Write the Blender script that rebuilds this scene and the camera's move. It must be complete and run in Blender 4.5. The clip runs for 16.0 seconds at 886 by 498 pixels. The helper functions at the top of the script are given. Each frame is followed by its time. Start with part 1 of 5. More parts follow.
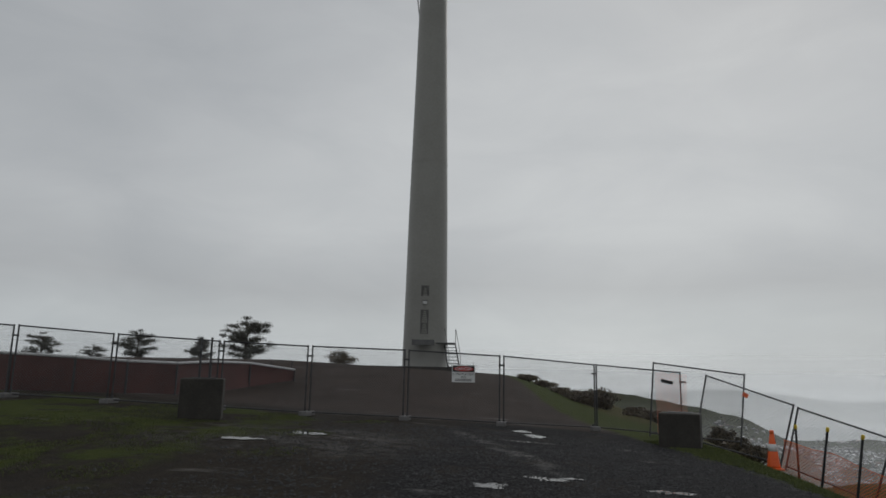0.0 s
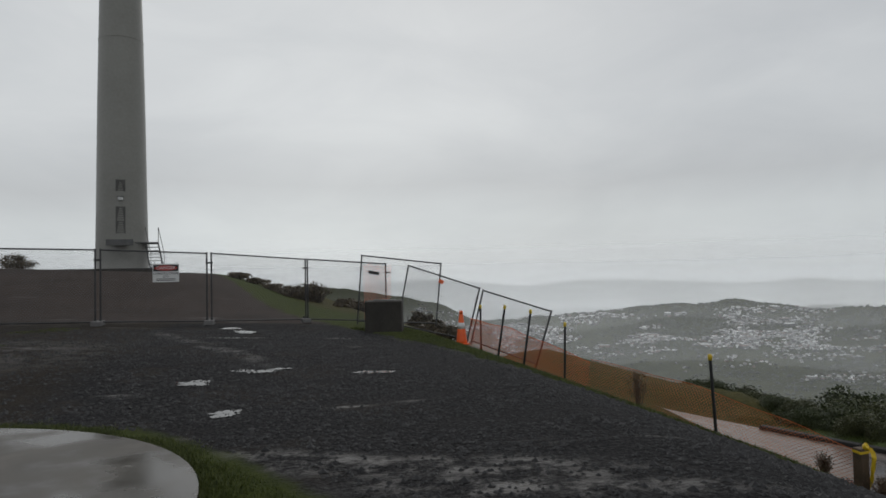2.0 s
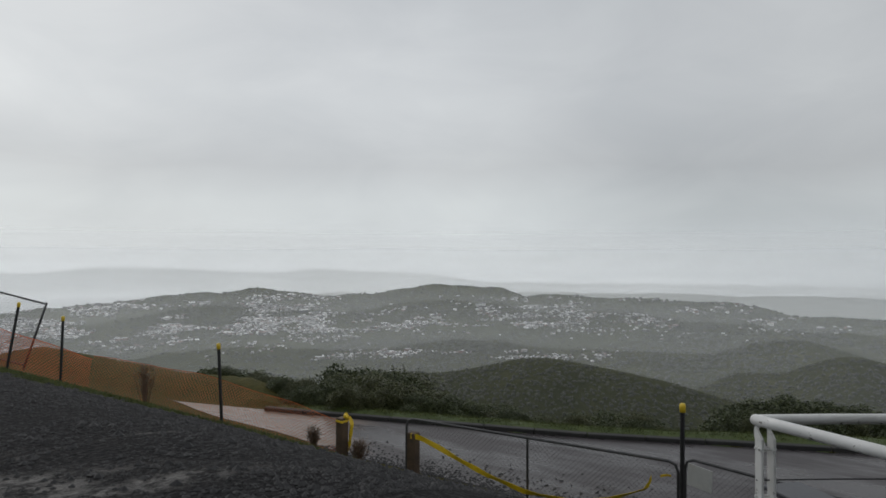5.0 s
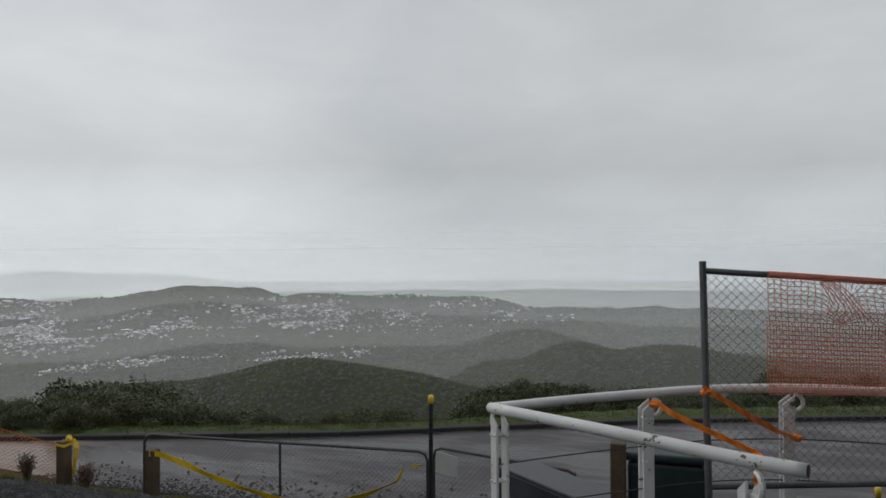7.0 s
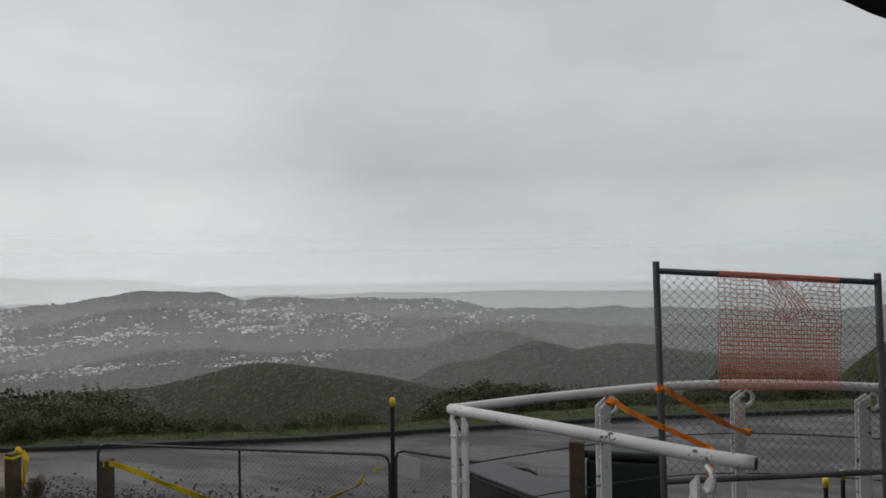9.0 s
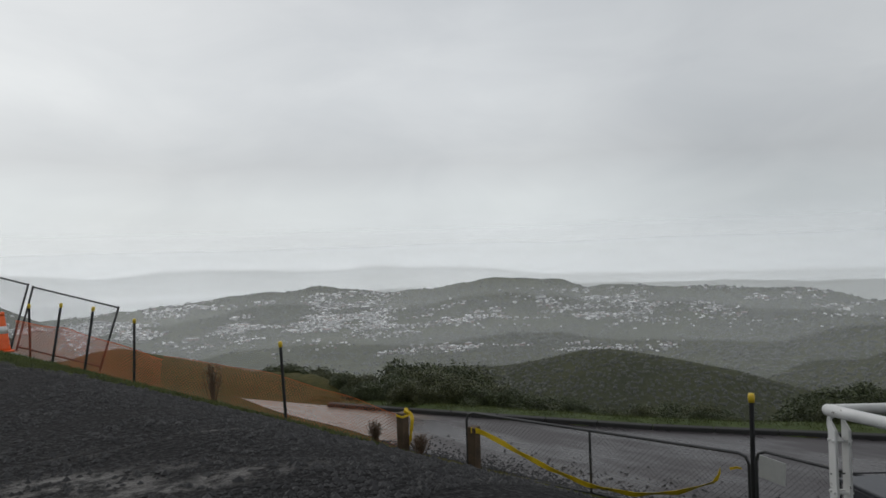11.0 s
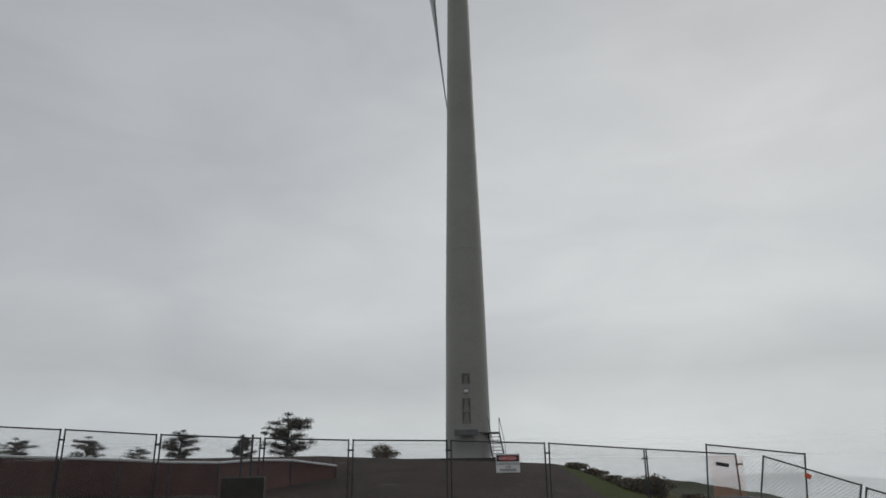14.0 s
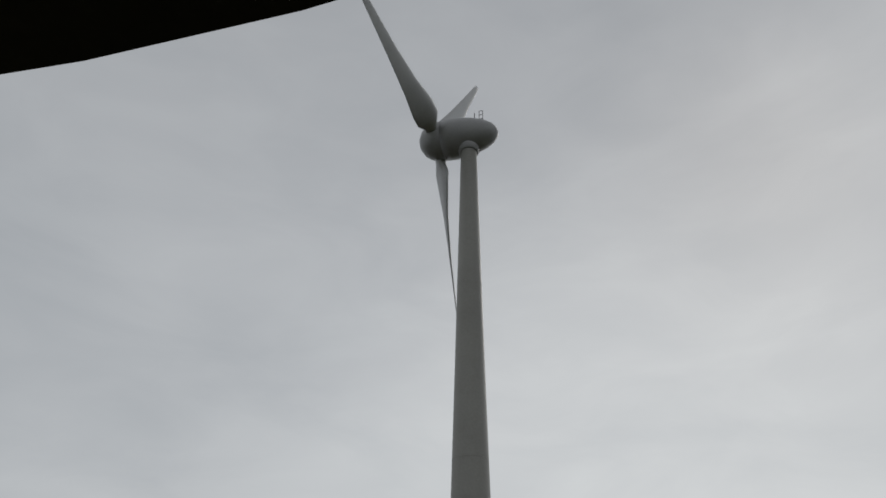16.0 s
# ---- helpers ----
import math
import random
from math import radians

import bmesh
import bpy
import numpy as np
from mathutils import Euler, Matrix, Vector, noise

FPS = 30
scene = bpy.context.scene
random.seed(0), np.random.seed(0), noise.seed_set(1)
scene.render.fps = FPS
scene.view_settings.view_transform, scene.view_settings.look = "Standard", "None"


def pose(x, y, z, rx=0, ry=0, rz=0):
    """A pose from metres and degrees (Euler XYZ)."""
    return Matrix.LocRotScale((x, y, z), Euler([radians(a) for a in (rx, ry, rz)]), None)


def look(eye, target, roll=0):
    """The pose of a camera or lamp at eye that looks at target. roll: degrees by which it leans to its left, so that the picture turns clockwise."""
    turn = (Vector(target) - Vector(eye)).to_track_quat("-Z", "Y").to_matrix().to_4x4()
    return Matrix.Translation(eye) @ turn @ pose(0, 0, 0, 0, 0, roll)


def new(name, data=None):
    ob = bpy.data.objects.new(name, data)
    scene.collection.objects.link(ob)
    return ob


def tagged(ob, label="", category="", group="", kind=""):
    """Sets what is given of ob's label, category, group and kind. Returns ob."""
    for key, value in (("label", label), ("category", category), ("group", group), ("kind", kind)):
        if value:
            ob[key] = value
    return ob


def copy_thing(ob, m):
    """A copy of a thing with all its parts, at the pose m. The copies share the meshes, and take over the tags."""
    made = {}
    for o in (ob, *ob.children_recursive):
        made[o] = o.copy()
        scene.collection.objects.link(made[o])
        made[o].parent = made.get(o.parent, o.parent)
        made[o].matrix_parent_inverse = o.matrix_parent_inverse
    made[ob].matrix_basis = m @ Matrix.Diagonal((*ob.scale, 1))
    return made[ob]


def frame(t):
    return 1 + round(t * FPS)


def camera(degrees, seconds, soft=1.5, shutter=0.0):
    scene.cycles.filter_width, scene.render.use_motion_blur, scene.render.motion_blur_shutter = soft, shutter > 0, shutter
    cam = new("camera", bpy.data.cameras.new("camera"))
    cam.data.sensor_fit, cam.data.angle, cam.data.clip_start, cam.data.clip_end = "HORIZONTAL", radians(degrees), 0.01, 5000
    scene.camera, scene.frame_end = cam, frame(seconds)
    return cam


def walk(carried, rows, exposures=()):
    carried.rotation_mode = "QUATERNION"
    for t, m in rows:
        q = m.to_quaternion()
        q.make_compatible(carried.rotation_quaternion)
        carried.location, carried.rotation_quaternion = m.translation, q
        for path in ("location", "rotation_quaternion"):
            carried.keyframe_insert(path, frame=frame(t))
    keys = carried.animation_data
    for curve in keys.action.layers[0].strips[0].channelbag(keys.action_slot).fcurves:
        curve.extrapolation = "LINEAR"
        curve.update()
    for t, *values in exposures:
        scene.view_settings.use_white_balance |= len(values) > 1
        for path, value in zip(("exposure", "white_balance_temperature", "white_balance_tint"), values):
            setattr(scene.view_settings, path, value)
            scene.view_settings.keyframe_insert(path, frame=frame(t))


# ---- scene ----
cam = camera(66.14, 16.0, soft=1.6)
# seconds, place, yaw, pitch, roll
PATH = [
    (0, -0.258, -0.047, 1.660, 9.64, 10.56, 1.18),
    (0.5, -0.214, 0.020, 1.619, 4.40, 6.57, 1.28),
    (1, -0.204, 0.046, 1.615, 0.42, 4.48, 0.42),
    (1.5, -0.157, 0.029, 1.616, -6.98, 4.27, 0.04),
    (2, -0.162, 0.082, 1.588, -14.14, 1.96, -1.24),
    (2.5, -0.071, 0.037, 1.595, -21.83, 1.02, -1.02),
    (3, -0.036, 0.069, 1.594, -28.83, 1.30, -0.80),
    (3.5, -0.014, 0.049, 1.595, -33.87, 1.40, -1.23),
    (4, -0.015, 0.008, 1.600, -37.76, 1.53, -0.37),
    (4.5, 0.037, 0.008, 1.601, -46.25, 0.73, 0.12),
    (5.1, 0.070, 0.009, 1.598, -53.52, 0.68, 0.04),
    (5.7, 0.142, 0.012, 1.593, -59.95, 0.57, -0.14),
    (6.3, 0.211, 0.015, 1.588, -65.86, 0.46, -0.30),
    (6.8, 0.235, 0.016, 1.586, -70.62, 0.42, -0.36),
    (7, 0.244, 0.011, 1.590, -72.57, 0.49, -0.35),
    (7.5, 0.254, 0.004, 1.591, -75.51, 0.99, -0.69),
    (8, 0.254, -0.005, 1.597, -79.66, 0.84, -0.25),
    (8.2, 0.251, -0.010, 1.594, -80.40, 1.18, -0.38),
    (8.7, 0.242, -0.009, 1.593, -78.65, 0.94, -0.59),
    (9.2, 0.224, -0.008, 1.590, -73.40, 0.40, -1.05),
    (9.7, 0.204, -0.007, 1.586, -66.58, -0.17, -1.53),
    (10, 0.196, -0.006, 1.585, -62.55, -0.40, -1.74),
    (10.3, 0.192, -0.006, 1.584, -59.07, -0.50, -1.82),
    (10.5, 0.174, -0.006, 1.590, -56.16, -0.09, -2.01),
    (11, 0.148, 0.003, 1.590, -47.62, 0.22, -1.85),
    (11.5, 0.094, 0.113, 1.574, -36.42, 0.13, -1.16),
    (12, -0.077, 0.079, 1.576, -18.87, -0.18, -0.66),
    (12.5, -0.171, 0.027, 1.597, -4.31, 0.86, -1.57),
    (13, -0.220, 0.012, 1.606, 6.12, 5.02, -1.63),
    (13.5, -0.177, -0.071, 1.619, 12.54, 12.74, -0.89),
    (14, -0.172, -0.114, 1.618, 12.90, 17.88, -0.80),
    (14.5, -0.142, -0.094, 1.610, 14.03, 23.99, 0.29),
    (15, -0.121, -0.080, 1.605, 14.44, 29.36, 0.57),
    (15.5, -0.108, -0.071, 1.603, 14.02, 32.54, 0.46),
    (16, -0.101, -0.067, 1.602, 13.85, 34.87, 1.23),
]


def aimed(x, y, z, yaw, pitch, roll):
    a, b = radians(yaw), radians(pitch)
    way = Vector((-math.sin(a) * math.cos(b), math.cos(a) * math.cos(b), math.sin(b)))
    eye = Vector((x, y, z))
    return look(eye, eye + 2 * way, roll)


EXPOSURES = [(0.0, -0.42), (0.5, -0.25), (1.0, -0.08), (2.0, -0.14), (3.0, -0.04), (4.7, 0.0), (7.0, 0.07), (8.2, 0.09), (11.0, 0.08), (12.5, 0.05), (13.0, -0.05), (13.6, -0.15), (14.5, -0.32), (16.0, -0.28)]
walk(cam, [(r[0], aimed(*r[1:])) for r in PATH], EXPOSURES)

# ---- world and light ----
world = bpy.data.worlds.new("overcast_sky")
scene.world = world
world.use_nodes = True
wt = world.node_tree
wt.nodes.clear()


def wnode(kind, **values):
    n = wt.nodes.new(kind)
    for k, v in values.items():
        n.inputs[k].default_value = v
    return n


def ramp_of(tree, stops):
    r = tree.nodes.new("ShaderNodeValToRGB")
    while len(r.color_ramp.elements) < len(stops):
        r.color_ramp.elements.new(0.5)
    for e, (p, c) in zip(r.color_ramp.elements, stops):
        e.position, e.color = p, (*c, 1)
    return r


SUN_EL, SUN_TURN = radians(38), radians(20)
coord = wt.nodes.new("ShaderNodeTexCoord")
sky = wt.nodes.new("ShaderNodeTexSky")
sky.sky_type, sky.sun_disc, sky.sun_elevation, sky.sun_rotation = "NISHITA", False, SUN_EL, SUN_TURN
skydim = wt.nodes.new("ShaderNodeMix")
skydim.data_type, skydim.blend_type = "RGBA", "MULTIPLY"
skydim.inputs[0].default_value = 1.0
skydim.inputs[7].default_value = (0.1, 0.1, 0.1, 1)
stretch = wnode("ShaderNodeMapping")
stretch.inputs["Scale"].default_value = (1.0, 1.0, 1.5)
clouds = wnode("ShaderNodeTexNoise", Scale=1.3, Detail=3.0, Roughness=0.4, Distortion=0.3)
cloud_tone = ramp_of(wt, [(0.30, (0.50, 0.525, 0.545)), (0.50, (0.59, 0.61, 0.625)), (0.68, (0.66, 0.68, 0.69))])
split = wt.nodes.new("ShaderNodeSeparateXYZ")
wobble = wnode("ShaderNodeTexNoise", Scale=3.0, Detail=3.0)
lift = wt.nodes.new("ShaderNodeMath")
lift.operation = "MULTIPLY_ADD"
lift.inputs[1].default_value = 0.07
height = wt.nodes.new("ShaderNodeMath")
height.operation = "ADD"
band = ramp_of(wt, [(0.0, (0.92, 0.96, 0.985)), (0.035, (1.0, 1.035, 1.06)), (0.075, (1.0, 1.02, 1.03)), (0.125, (0.88, 0.88, 0.885)), (0.22, (1.0, 1.0, 1.0)), (0.5, (0.95, 0.95, 0.955)), (0.8, (0.82, 0.82, 0.83))])
tone = wt.nodes.new("ShaderNodeMix")
tone.data_type, tone.blend_type = "RGBA", "MULTIPLY"
tone.inputs[0].default_value = 1.0
blend = wt.nodes.new("ShaderNodeMix")
blend.data_type = "RGBA"
blend.inputs[0].default_value = 0.94
back = wnode("ShaderNodeBackground", Strength=1.0)
wout = wt.nodes.new("ShaderNodeOutputWorld")
L = wt.links.new
L(coord.outputs["Generated"], stretch.inputs["Vector"])
L(stretch.outputs["Vector"], clouds.inputs["Vector"])
L(clouds.outputs["Fac"], cloud_tone.inputs["Fac"])
L(coord.outputs["Generated"], split.inputs["Vector"])
L(coord.outputs["Generated"], wobble.inputs["Vector"])
L(wobble.outputs["Fac"], lift.inputs[0])
lift.inputs[2].default_value = -0.035
L(lift.outputs[0], height.inputs[0])
L(split.outputs["Z"], height.inputs[1])
L(height.outputs[0], band.inputs["Fac"])
# smaller ragged cloud bellies, and a heavier bank towards the east
tatters = wnode("ShaderNodeTexNoise", Scale=4.2, Detail=5.0, Roughness=0.55, Distortion=0.5)
tatter_tone = ramp_of(wt, [(0.30, (0.94, 0.945, 0.95)), (0.52, (1.0, 1.0, 1.0)), (0.70, (1.05, 1.05, 1.045))])
squash = wnode("ShaderNodeMapping")
squash.inputs["Scale"].default_value = (1.0, 1.0, 2.6)
toward = wt.nodes.new("ShaderNodeVectorMath")
toward.operation = "DOT_PRODUCT"
toward.inputs[1].default_value = (0.97, -0.22, 0.0)
sunward = wt.nodes.new("ShaderNodeVectorMath")
sunward.operation = "DOT_PRODUCT"
sunward.inputs[1].default_value = (-0.05, 0.97, 0.23)
thin_cloud = ramp_of(wt, [(0.86, (1.0, 1.0, 1.0)), (0.985, (1.12, 1.115, 1.105))])
heavy = ramp_of(wt, [(0.60, (1.0, 1.0, 1.0)), (1.0, (0.80, 0.80, 0.80))])
mottle, bank_tone, glow_tone = (wt.nodes.new("ShaderNodeMix") for _ in range(3))
for n in (mottle, bank_tone, glow_tone):
    n.data_type, n.blend_type = "RGBA", "MULTIPLY"
    n.inputs[0].default_value = 1.0
L(coord.outputs["Generated"], squash.inputs["Vector"])
L(squash.outputs["Vector"], tatters.inputs["Vector"])
L(tatters.outputs["Fac"], tatter_tone.inputs["Fac"])
L(coord.outputs["Generated"], toward.inputs[0])
L(toward.outputs["Value"], heavy.inputs["Fac"])
L(cloud_tone.outputs["Color"], mottle.inputs[6])
L(tatter_tone.outputs["Color"], mottle.inputs[7])
L(mottle.outputs[2], bank_tone.inputs[6])
L(heavy.outputs["Color"], bank_tone.inputs[7])
L(coord.outputs["Generated"], sunward.inputs[0])
L(sunward.outputs["Value"], thin_cloud.inputs["Fac"])
L(bank_tone.outputs[2], glow_tone.inputs[6])
L(thin_cloud.outputs["Color"], glow_tone.inputs[7])
L(glow_tone.outputs[2], tone.inputs[6])
L(band.outputs["Color"], tone.inputs[7])
L(sky.outputs["Color"], skydim.inputs[6])
L(skydim.outputs[2], blend.inputs[6])
L(tone.outputs[2], blend.inputs[7])
L(blend.outputs[2], back.inputs["Color"])
L(back.outputs["Background"], wout.inputs["Surface"])

sun_data = bpy.data.lights.new("sun", "SUN")
sun_data.energy, sun_data.angle, sun_data.color = 0.5, radians(35), (1.0, 0.97, 0.93)
sun = new("sun", sun_data)
sun.matrix_world = look((0, 0, 60), (0 - 60 * math.cos(SUN_EL) * math.sin(SUN_TURN), 0 - 60 * math.cos(SUN_EL) * math.cos(SUN_TURN), 60 - 60 * math.sin(SUN_EL)))


# ---- materials ----
class Nodes:
    """A material's node tree with short ways to add nodes."""

    def __init__(self, name):
        self.m = bpy.data.materials.new(name)
        self.m.use_nodes = True
        self.t = self.m.node_tree
        self.b = self.t.nodes["Principled BSDF"]
        self.out = self.t.nodes["Material Output"]

    def add(self, kind, **values):
        n = self.t.nodes.new(kind)
        for k, v in values.items():
            n.inputs[k].default_value = v
        return n

    def link(self, a, b):
        self.t.links.new(a, b)

    def place(self):
        return self.add("ShaderNodeNewGeometry").outputs["Position"]

    def own(self):
        return self.add("ShaderNodeTexCoord").outputs["Object"]

    def noise(self, where, scale, detail=4.0, rough=0.55, squash=None):
        if squash:
            mp = self.add("ShaderNodeMapping")
            mp.inputs["Scale"].default_value = squash
            self.link(where, mp.inputs["Vector"])
            where = mp.outputs["Vector"]
        n = self.add("ShaderNodeTexNoise", Scale=scale, Detail=detail, Roughness=rough)
        self.link(where, n.inputs["Vector"])
        return n.outputs["Fac"]

    def ramp(self, fac, stops):
        r = ramp_of(self.t, stops)
        self.link(fac, r.inputs["Fac"])
        return r.outputs["Color"]

    def step(self, fac, lo, hi):
        n = self.add("ShaderNodeMapRange")
        n.interpolation_type = "SMOOTHSTEP"
        n.inputs["From Min"].default_value, n.inputs["From Max"].default_value = lo, hi
        self.link(fac, n.inputs["Value"])
        return n.outputs["Result"]

    def math(self, op, a, b):
        n = self.add("ShaderNodeMath")
        n.operation = op
        for k, v in enumerate((a, b)):
            if isinstance(v, (int, float)):
                n.inputs[k].default_value = v
            else:
                self.link(v, n.inputs[k])
        return n.outputs[0]

    def mix(self, fac, a, b, mode="MIX"):
        n = self.add("ShaderNodeMix")
        n.data_type, n.blend_type = "RGBA", mode
        for k, v in ((0, fac), (6, a), (7, b)):
            if isinstance(v, (int, float)):
                n.inputs[k].default_value = v
            elif isinstance(v, tuple):
                n.inputs[k].default_value = (*v, 1)
            else:
                self.link(v, n.inputs[k])
        return n.outputs[2]

    def bump(self, fac, strength, distance):
        n = self.add("ShaderNodeBump", Strength=strength, Distance=distance)
        self.link(fac, n.inputs["Height"])
        self.link(n.outputs["Normal"], self.b.inputs["Normal"])


def surface(name, dark, light, rough=0.6, metal=0.0, fine=40.0, broad=2.5, bump=0.15, vary=0.0, depth=0.004):
    """A weathered surface: broad stains and fine grain between two colours, with relief to match."""
    k = Nodes(name)
    w = k.own()
    big, small = k.noise(w, broad, 5.0), k.noise(w, fine, 3.0)
    f = k.math("ADD", k.math("MULTIPLY", big, 0.65), k.math("MULTIPLY", small, 0.35))
    col = k.ramp(f, [(0.33, dark), (0.67, light)])
    if vary:
        info = k.add("ShaderNodeObjectInfo").outputs["Random"]
        g = k.math("ADD", k.math("MULTIPLY", info, vary), 1.0 - vary / 2)
        c = k.add("ShaderNodeCombineColor")
        for ch in range(3):
            k.link(g, c.inputs[ch])
        col = k.mix(1.0, col, c.outputs[0], "MULTIPLY")
    k.link(col, k.b.inputs["Base Color"])
    k.link(k.math("ADD", k.math("MULTIPLY", big, 0.25), rough - 0.12), k.b.inputs["Roughness"])
    k.b.inputs["Metallic"].default_value = metal
    k.bump(small, bump, depth)
    return k.m


galv = surface("galvanised_steel", (0.10, 0.105, 0.11), (0.19, 0.195, 0.20), 0.5, 0.6, 60, 4)
galv_dark = surface("weathered_pipe", (0.03, 0.03, 0.032), (0.075, 0.075, 0.078), 0.5, 0.25, 60, 4)
wire_mat = surface("fence_wire", (0.10, 0.10, 0.105), (0.19, 0.19, 0.195), 0.5, 0.5, 60, 4)
rust_wire = surface("rusty_wire", (0.09, 0.055, 0.04), (0.18, 0.12, 0.09), 0.7, 0.3, 60, 4)
concrete = surface("cast_concrete", (0.024, 0.021, 0.018), (0.055, 0.050, 0.043), 0.85, 0.0, 30, 2.0, 0.3)
rubber_foot_mat = surface("fence_foot_concrete", (0.10, 0.10, 0.10), (0.20, 0.195, 0.19), 0.8, 0.0, 40, 4)
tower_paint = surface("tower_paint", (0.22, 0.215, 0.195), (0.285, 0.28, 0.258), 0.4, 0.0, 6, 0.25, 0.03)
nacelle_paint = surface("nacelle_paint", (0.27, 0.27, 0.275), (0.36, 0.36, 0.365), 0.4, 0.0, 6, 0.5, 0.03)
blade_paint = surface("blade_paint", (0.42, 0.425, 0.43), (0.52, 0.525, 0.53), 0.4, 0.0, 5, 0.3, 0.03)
tower_dark = surface("dark_louvre_paint", (0.08, 0.08, 0.075), (0.15, 0.145, 0.135), 0.6, 0.0, 20, 2)
steel_step = surface("grey_steel_steps", (0.08, 0.08, 0.08), (0.16, 0.16, 0.16), 0.5, 0.4, 20, 2)
black_steel = surface("black_steel_post", (0.012, 0.012, 0.013), (0.03, 0.03, 0.032), 0.5, 0.2, 60, 6)
yellow_plastic = surface("yellow_cap", (0.62, 0.42, 0.02), (0.78, 0.56, 0.04), 0.45, 0.0, 40, 8)
yellow_tape = surface("yellow_tape", (0.68, 0.44, 0.015), (0.85, 0.60, 0.03), 0.4, 0.0, 30, 8)
orange_plastic = surface("orange_cone_plastic", (0.80, 0.10, 0.015), (0.95, 0.16, 0.03), 0.45, 0.0, 30, 5)
orange_net = surface("orange_mesh_plastic", (0.50, 0.11, 0.03), (0.72, 0.20, 0.06), 0.55, 0.0, 30, 2)
# red base colour raised in place of sky light coming through the plastic
red_net = surface("sky_lit_red_mesh_plastic", (0.95, 0.27, 0.17), (1.0, 0.38, 0.26), 0.55, 0.0, 30, 2)
red_orange_net = surface("red_orange_mesh_plastic", (0.72, 0.12, 0.03), (0.90, 0.20, 0.07), 0.55, 0.0, 30, 2)
maroon_net = surface("maroon_screen_mesh", (0.06, 0.026, 0.024), (0.13, 0.055, 0.048), 0.8, 0.0, 20, 0.8)
orange_strap = surface("orange_webbing", (0.80, 0.17, 0.01), (0.95, 0.28, 0.02), 0.6, 0.0, 60, 8)
white_band = surface("reflective_band", (0.62, 0.62, 0.62), (0.75, 0.75, 0.75), 0.4, 0.0, 40, 5)
old_timber = surface("weathered_timber", (0.05, 0.032, 0.02), (0.12, 0.08, 0.05), 0.75, 0.0, 30, 5, 0.4)
white_sign = surface("white_sign_board", (0.66, 0.66, 0.65), (0.78, 0.78, 0.77), 0.45, 0.0, 20, 2)
wet_paper = surface("wet_notice_paper", (0.40, 0.40, 0.39), (0.52, 0.52, 0.51), 0.5, 0.0, 20, 2)
black_paint = surface("black_sign_paint", (0.015, 0.015, 0.016), (0.035, 0.035, 0.035), 0.5, 0.0, 40, 4)
red_paint = surface("red_sign_paint", (0.42, 0.03, 0.025), (0.56, 0.05, 0.04), 0.45, 0.0, 40, 4)
bin_plastic = surface("dark_green_plastic", (0.006, 0.014, 0.015), (0.015, 0.028, 0.03), 0.45, 0.0, 30, 3)
dark_board = surface("dark_grey_board", (0.03, 0.032, 0.038), (0.06, 0.063, 0.072), 0.4, 0.0, 30, 3)
soffit_mat = surface("dark_soffit_boards", (0.02, 0.014, 0.010), (0.05, 0.036, 0.026), 0.8, 0.0, 20, 2)
bark = surface("tree_bark", (0.05, 0.04, 0.03), (0.11, 0.09, 0.07), 0.85, 0.0, 20, 3, 0.5)
white_roof = surface("white_screen_rail", (0.5, 0.5, 0.5), (0.65, 0.65, 0.65), 0.5, 0.0, 20, 3)
stone_mat = surface("grey_gravel_stone", (0.006, 0.006, 0.0065), (0.046, 0.045, 0.047), 0.72, 0.0, 14, 3.0, 0.2)
kerb_mat = surface("dark_wet_kerb", (0.012, 0.012, 0.012), (0.032, 0.031, 0.029), 0.8, 0.0, 20, 1.5, 0.3)
dry_stem = surface("dry_stems", (0.10, 0.06, 0.04), (0.19, 0.12, 0.08), 0.8, 0.0, 30, 4)


def chipped_paint():
    k = Nodes("chipped_white_paint")
    w = k.own()
    chips = k.step(k.noise(w, 14.0, 6.0, 0.7), 0.615, 0.63)
    stain = k.ramp(k.noise(w, 3.0, 5.0), [(0.3, (0.60, 0.60, 0.58)), (0.7, (0.78, 0.78, 0.77))])
    k.link(k.mix(chips, stain, (0.12, 0.10, 0.085)), k.b.inputs["Base Color"])
    k.link(k.math("ADD", k.math("MULTIPLY", chips, 0.4), 0.32), k.b.inputs["Roughness"])
    k.bump(chips, 0.4, -0.002)
    return k.m


def leaf_mat(name, dark, light):
    k = Nodes(name)
    isl = k.add("ShaderNodeNewGeometry").outputs["Random Per Island"]
    big = k.noise(k.place(), 0.9, 3.0)
    f = k.math("ADD", k.math("MULTIPLY", isl, 0.5), k.math("MULTIPLY", big, 0.5))
    k.link(k.ramp(f, [(0.25, dark), (0.75, light)]), k.b.inputs["Base Color"])
    k.b.inputs["Roughness"].default_value = 0.55
    return k.m


def house_paint():
    """Walls and roofs, each its own tone: many dull, some white, a few of red iron."""
    k = Nodes("painted_houses")
    isl = k.add("ShaderNodeNewGeometry").outputs["Random Per Island"]
    k.link(k.ramp(isl, [(0.0, (0.06, 0.06, 0.065)), (0.30, (0.15, 0.15, 0.155)), (0.36, (0.22, 0.12, 0.09)), (0.45, (0.24, 0.24, 0.235)), (0.80, (0.50, 0.50, 0.49)), (1.0, (0.95, 0.95, 0.94))]), k.b.inputs["Base Color"])
    k.b.inputs["Roughness"].default_value = 0.5
    return k.m


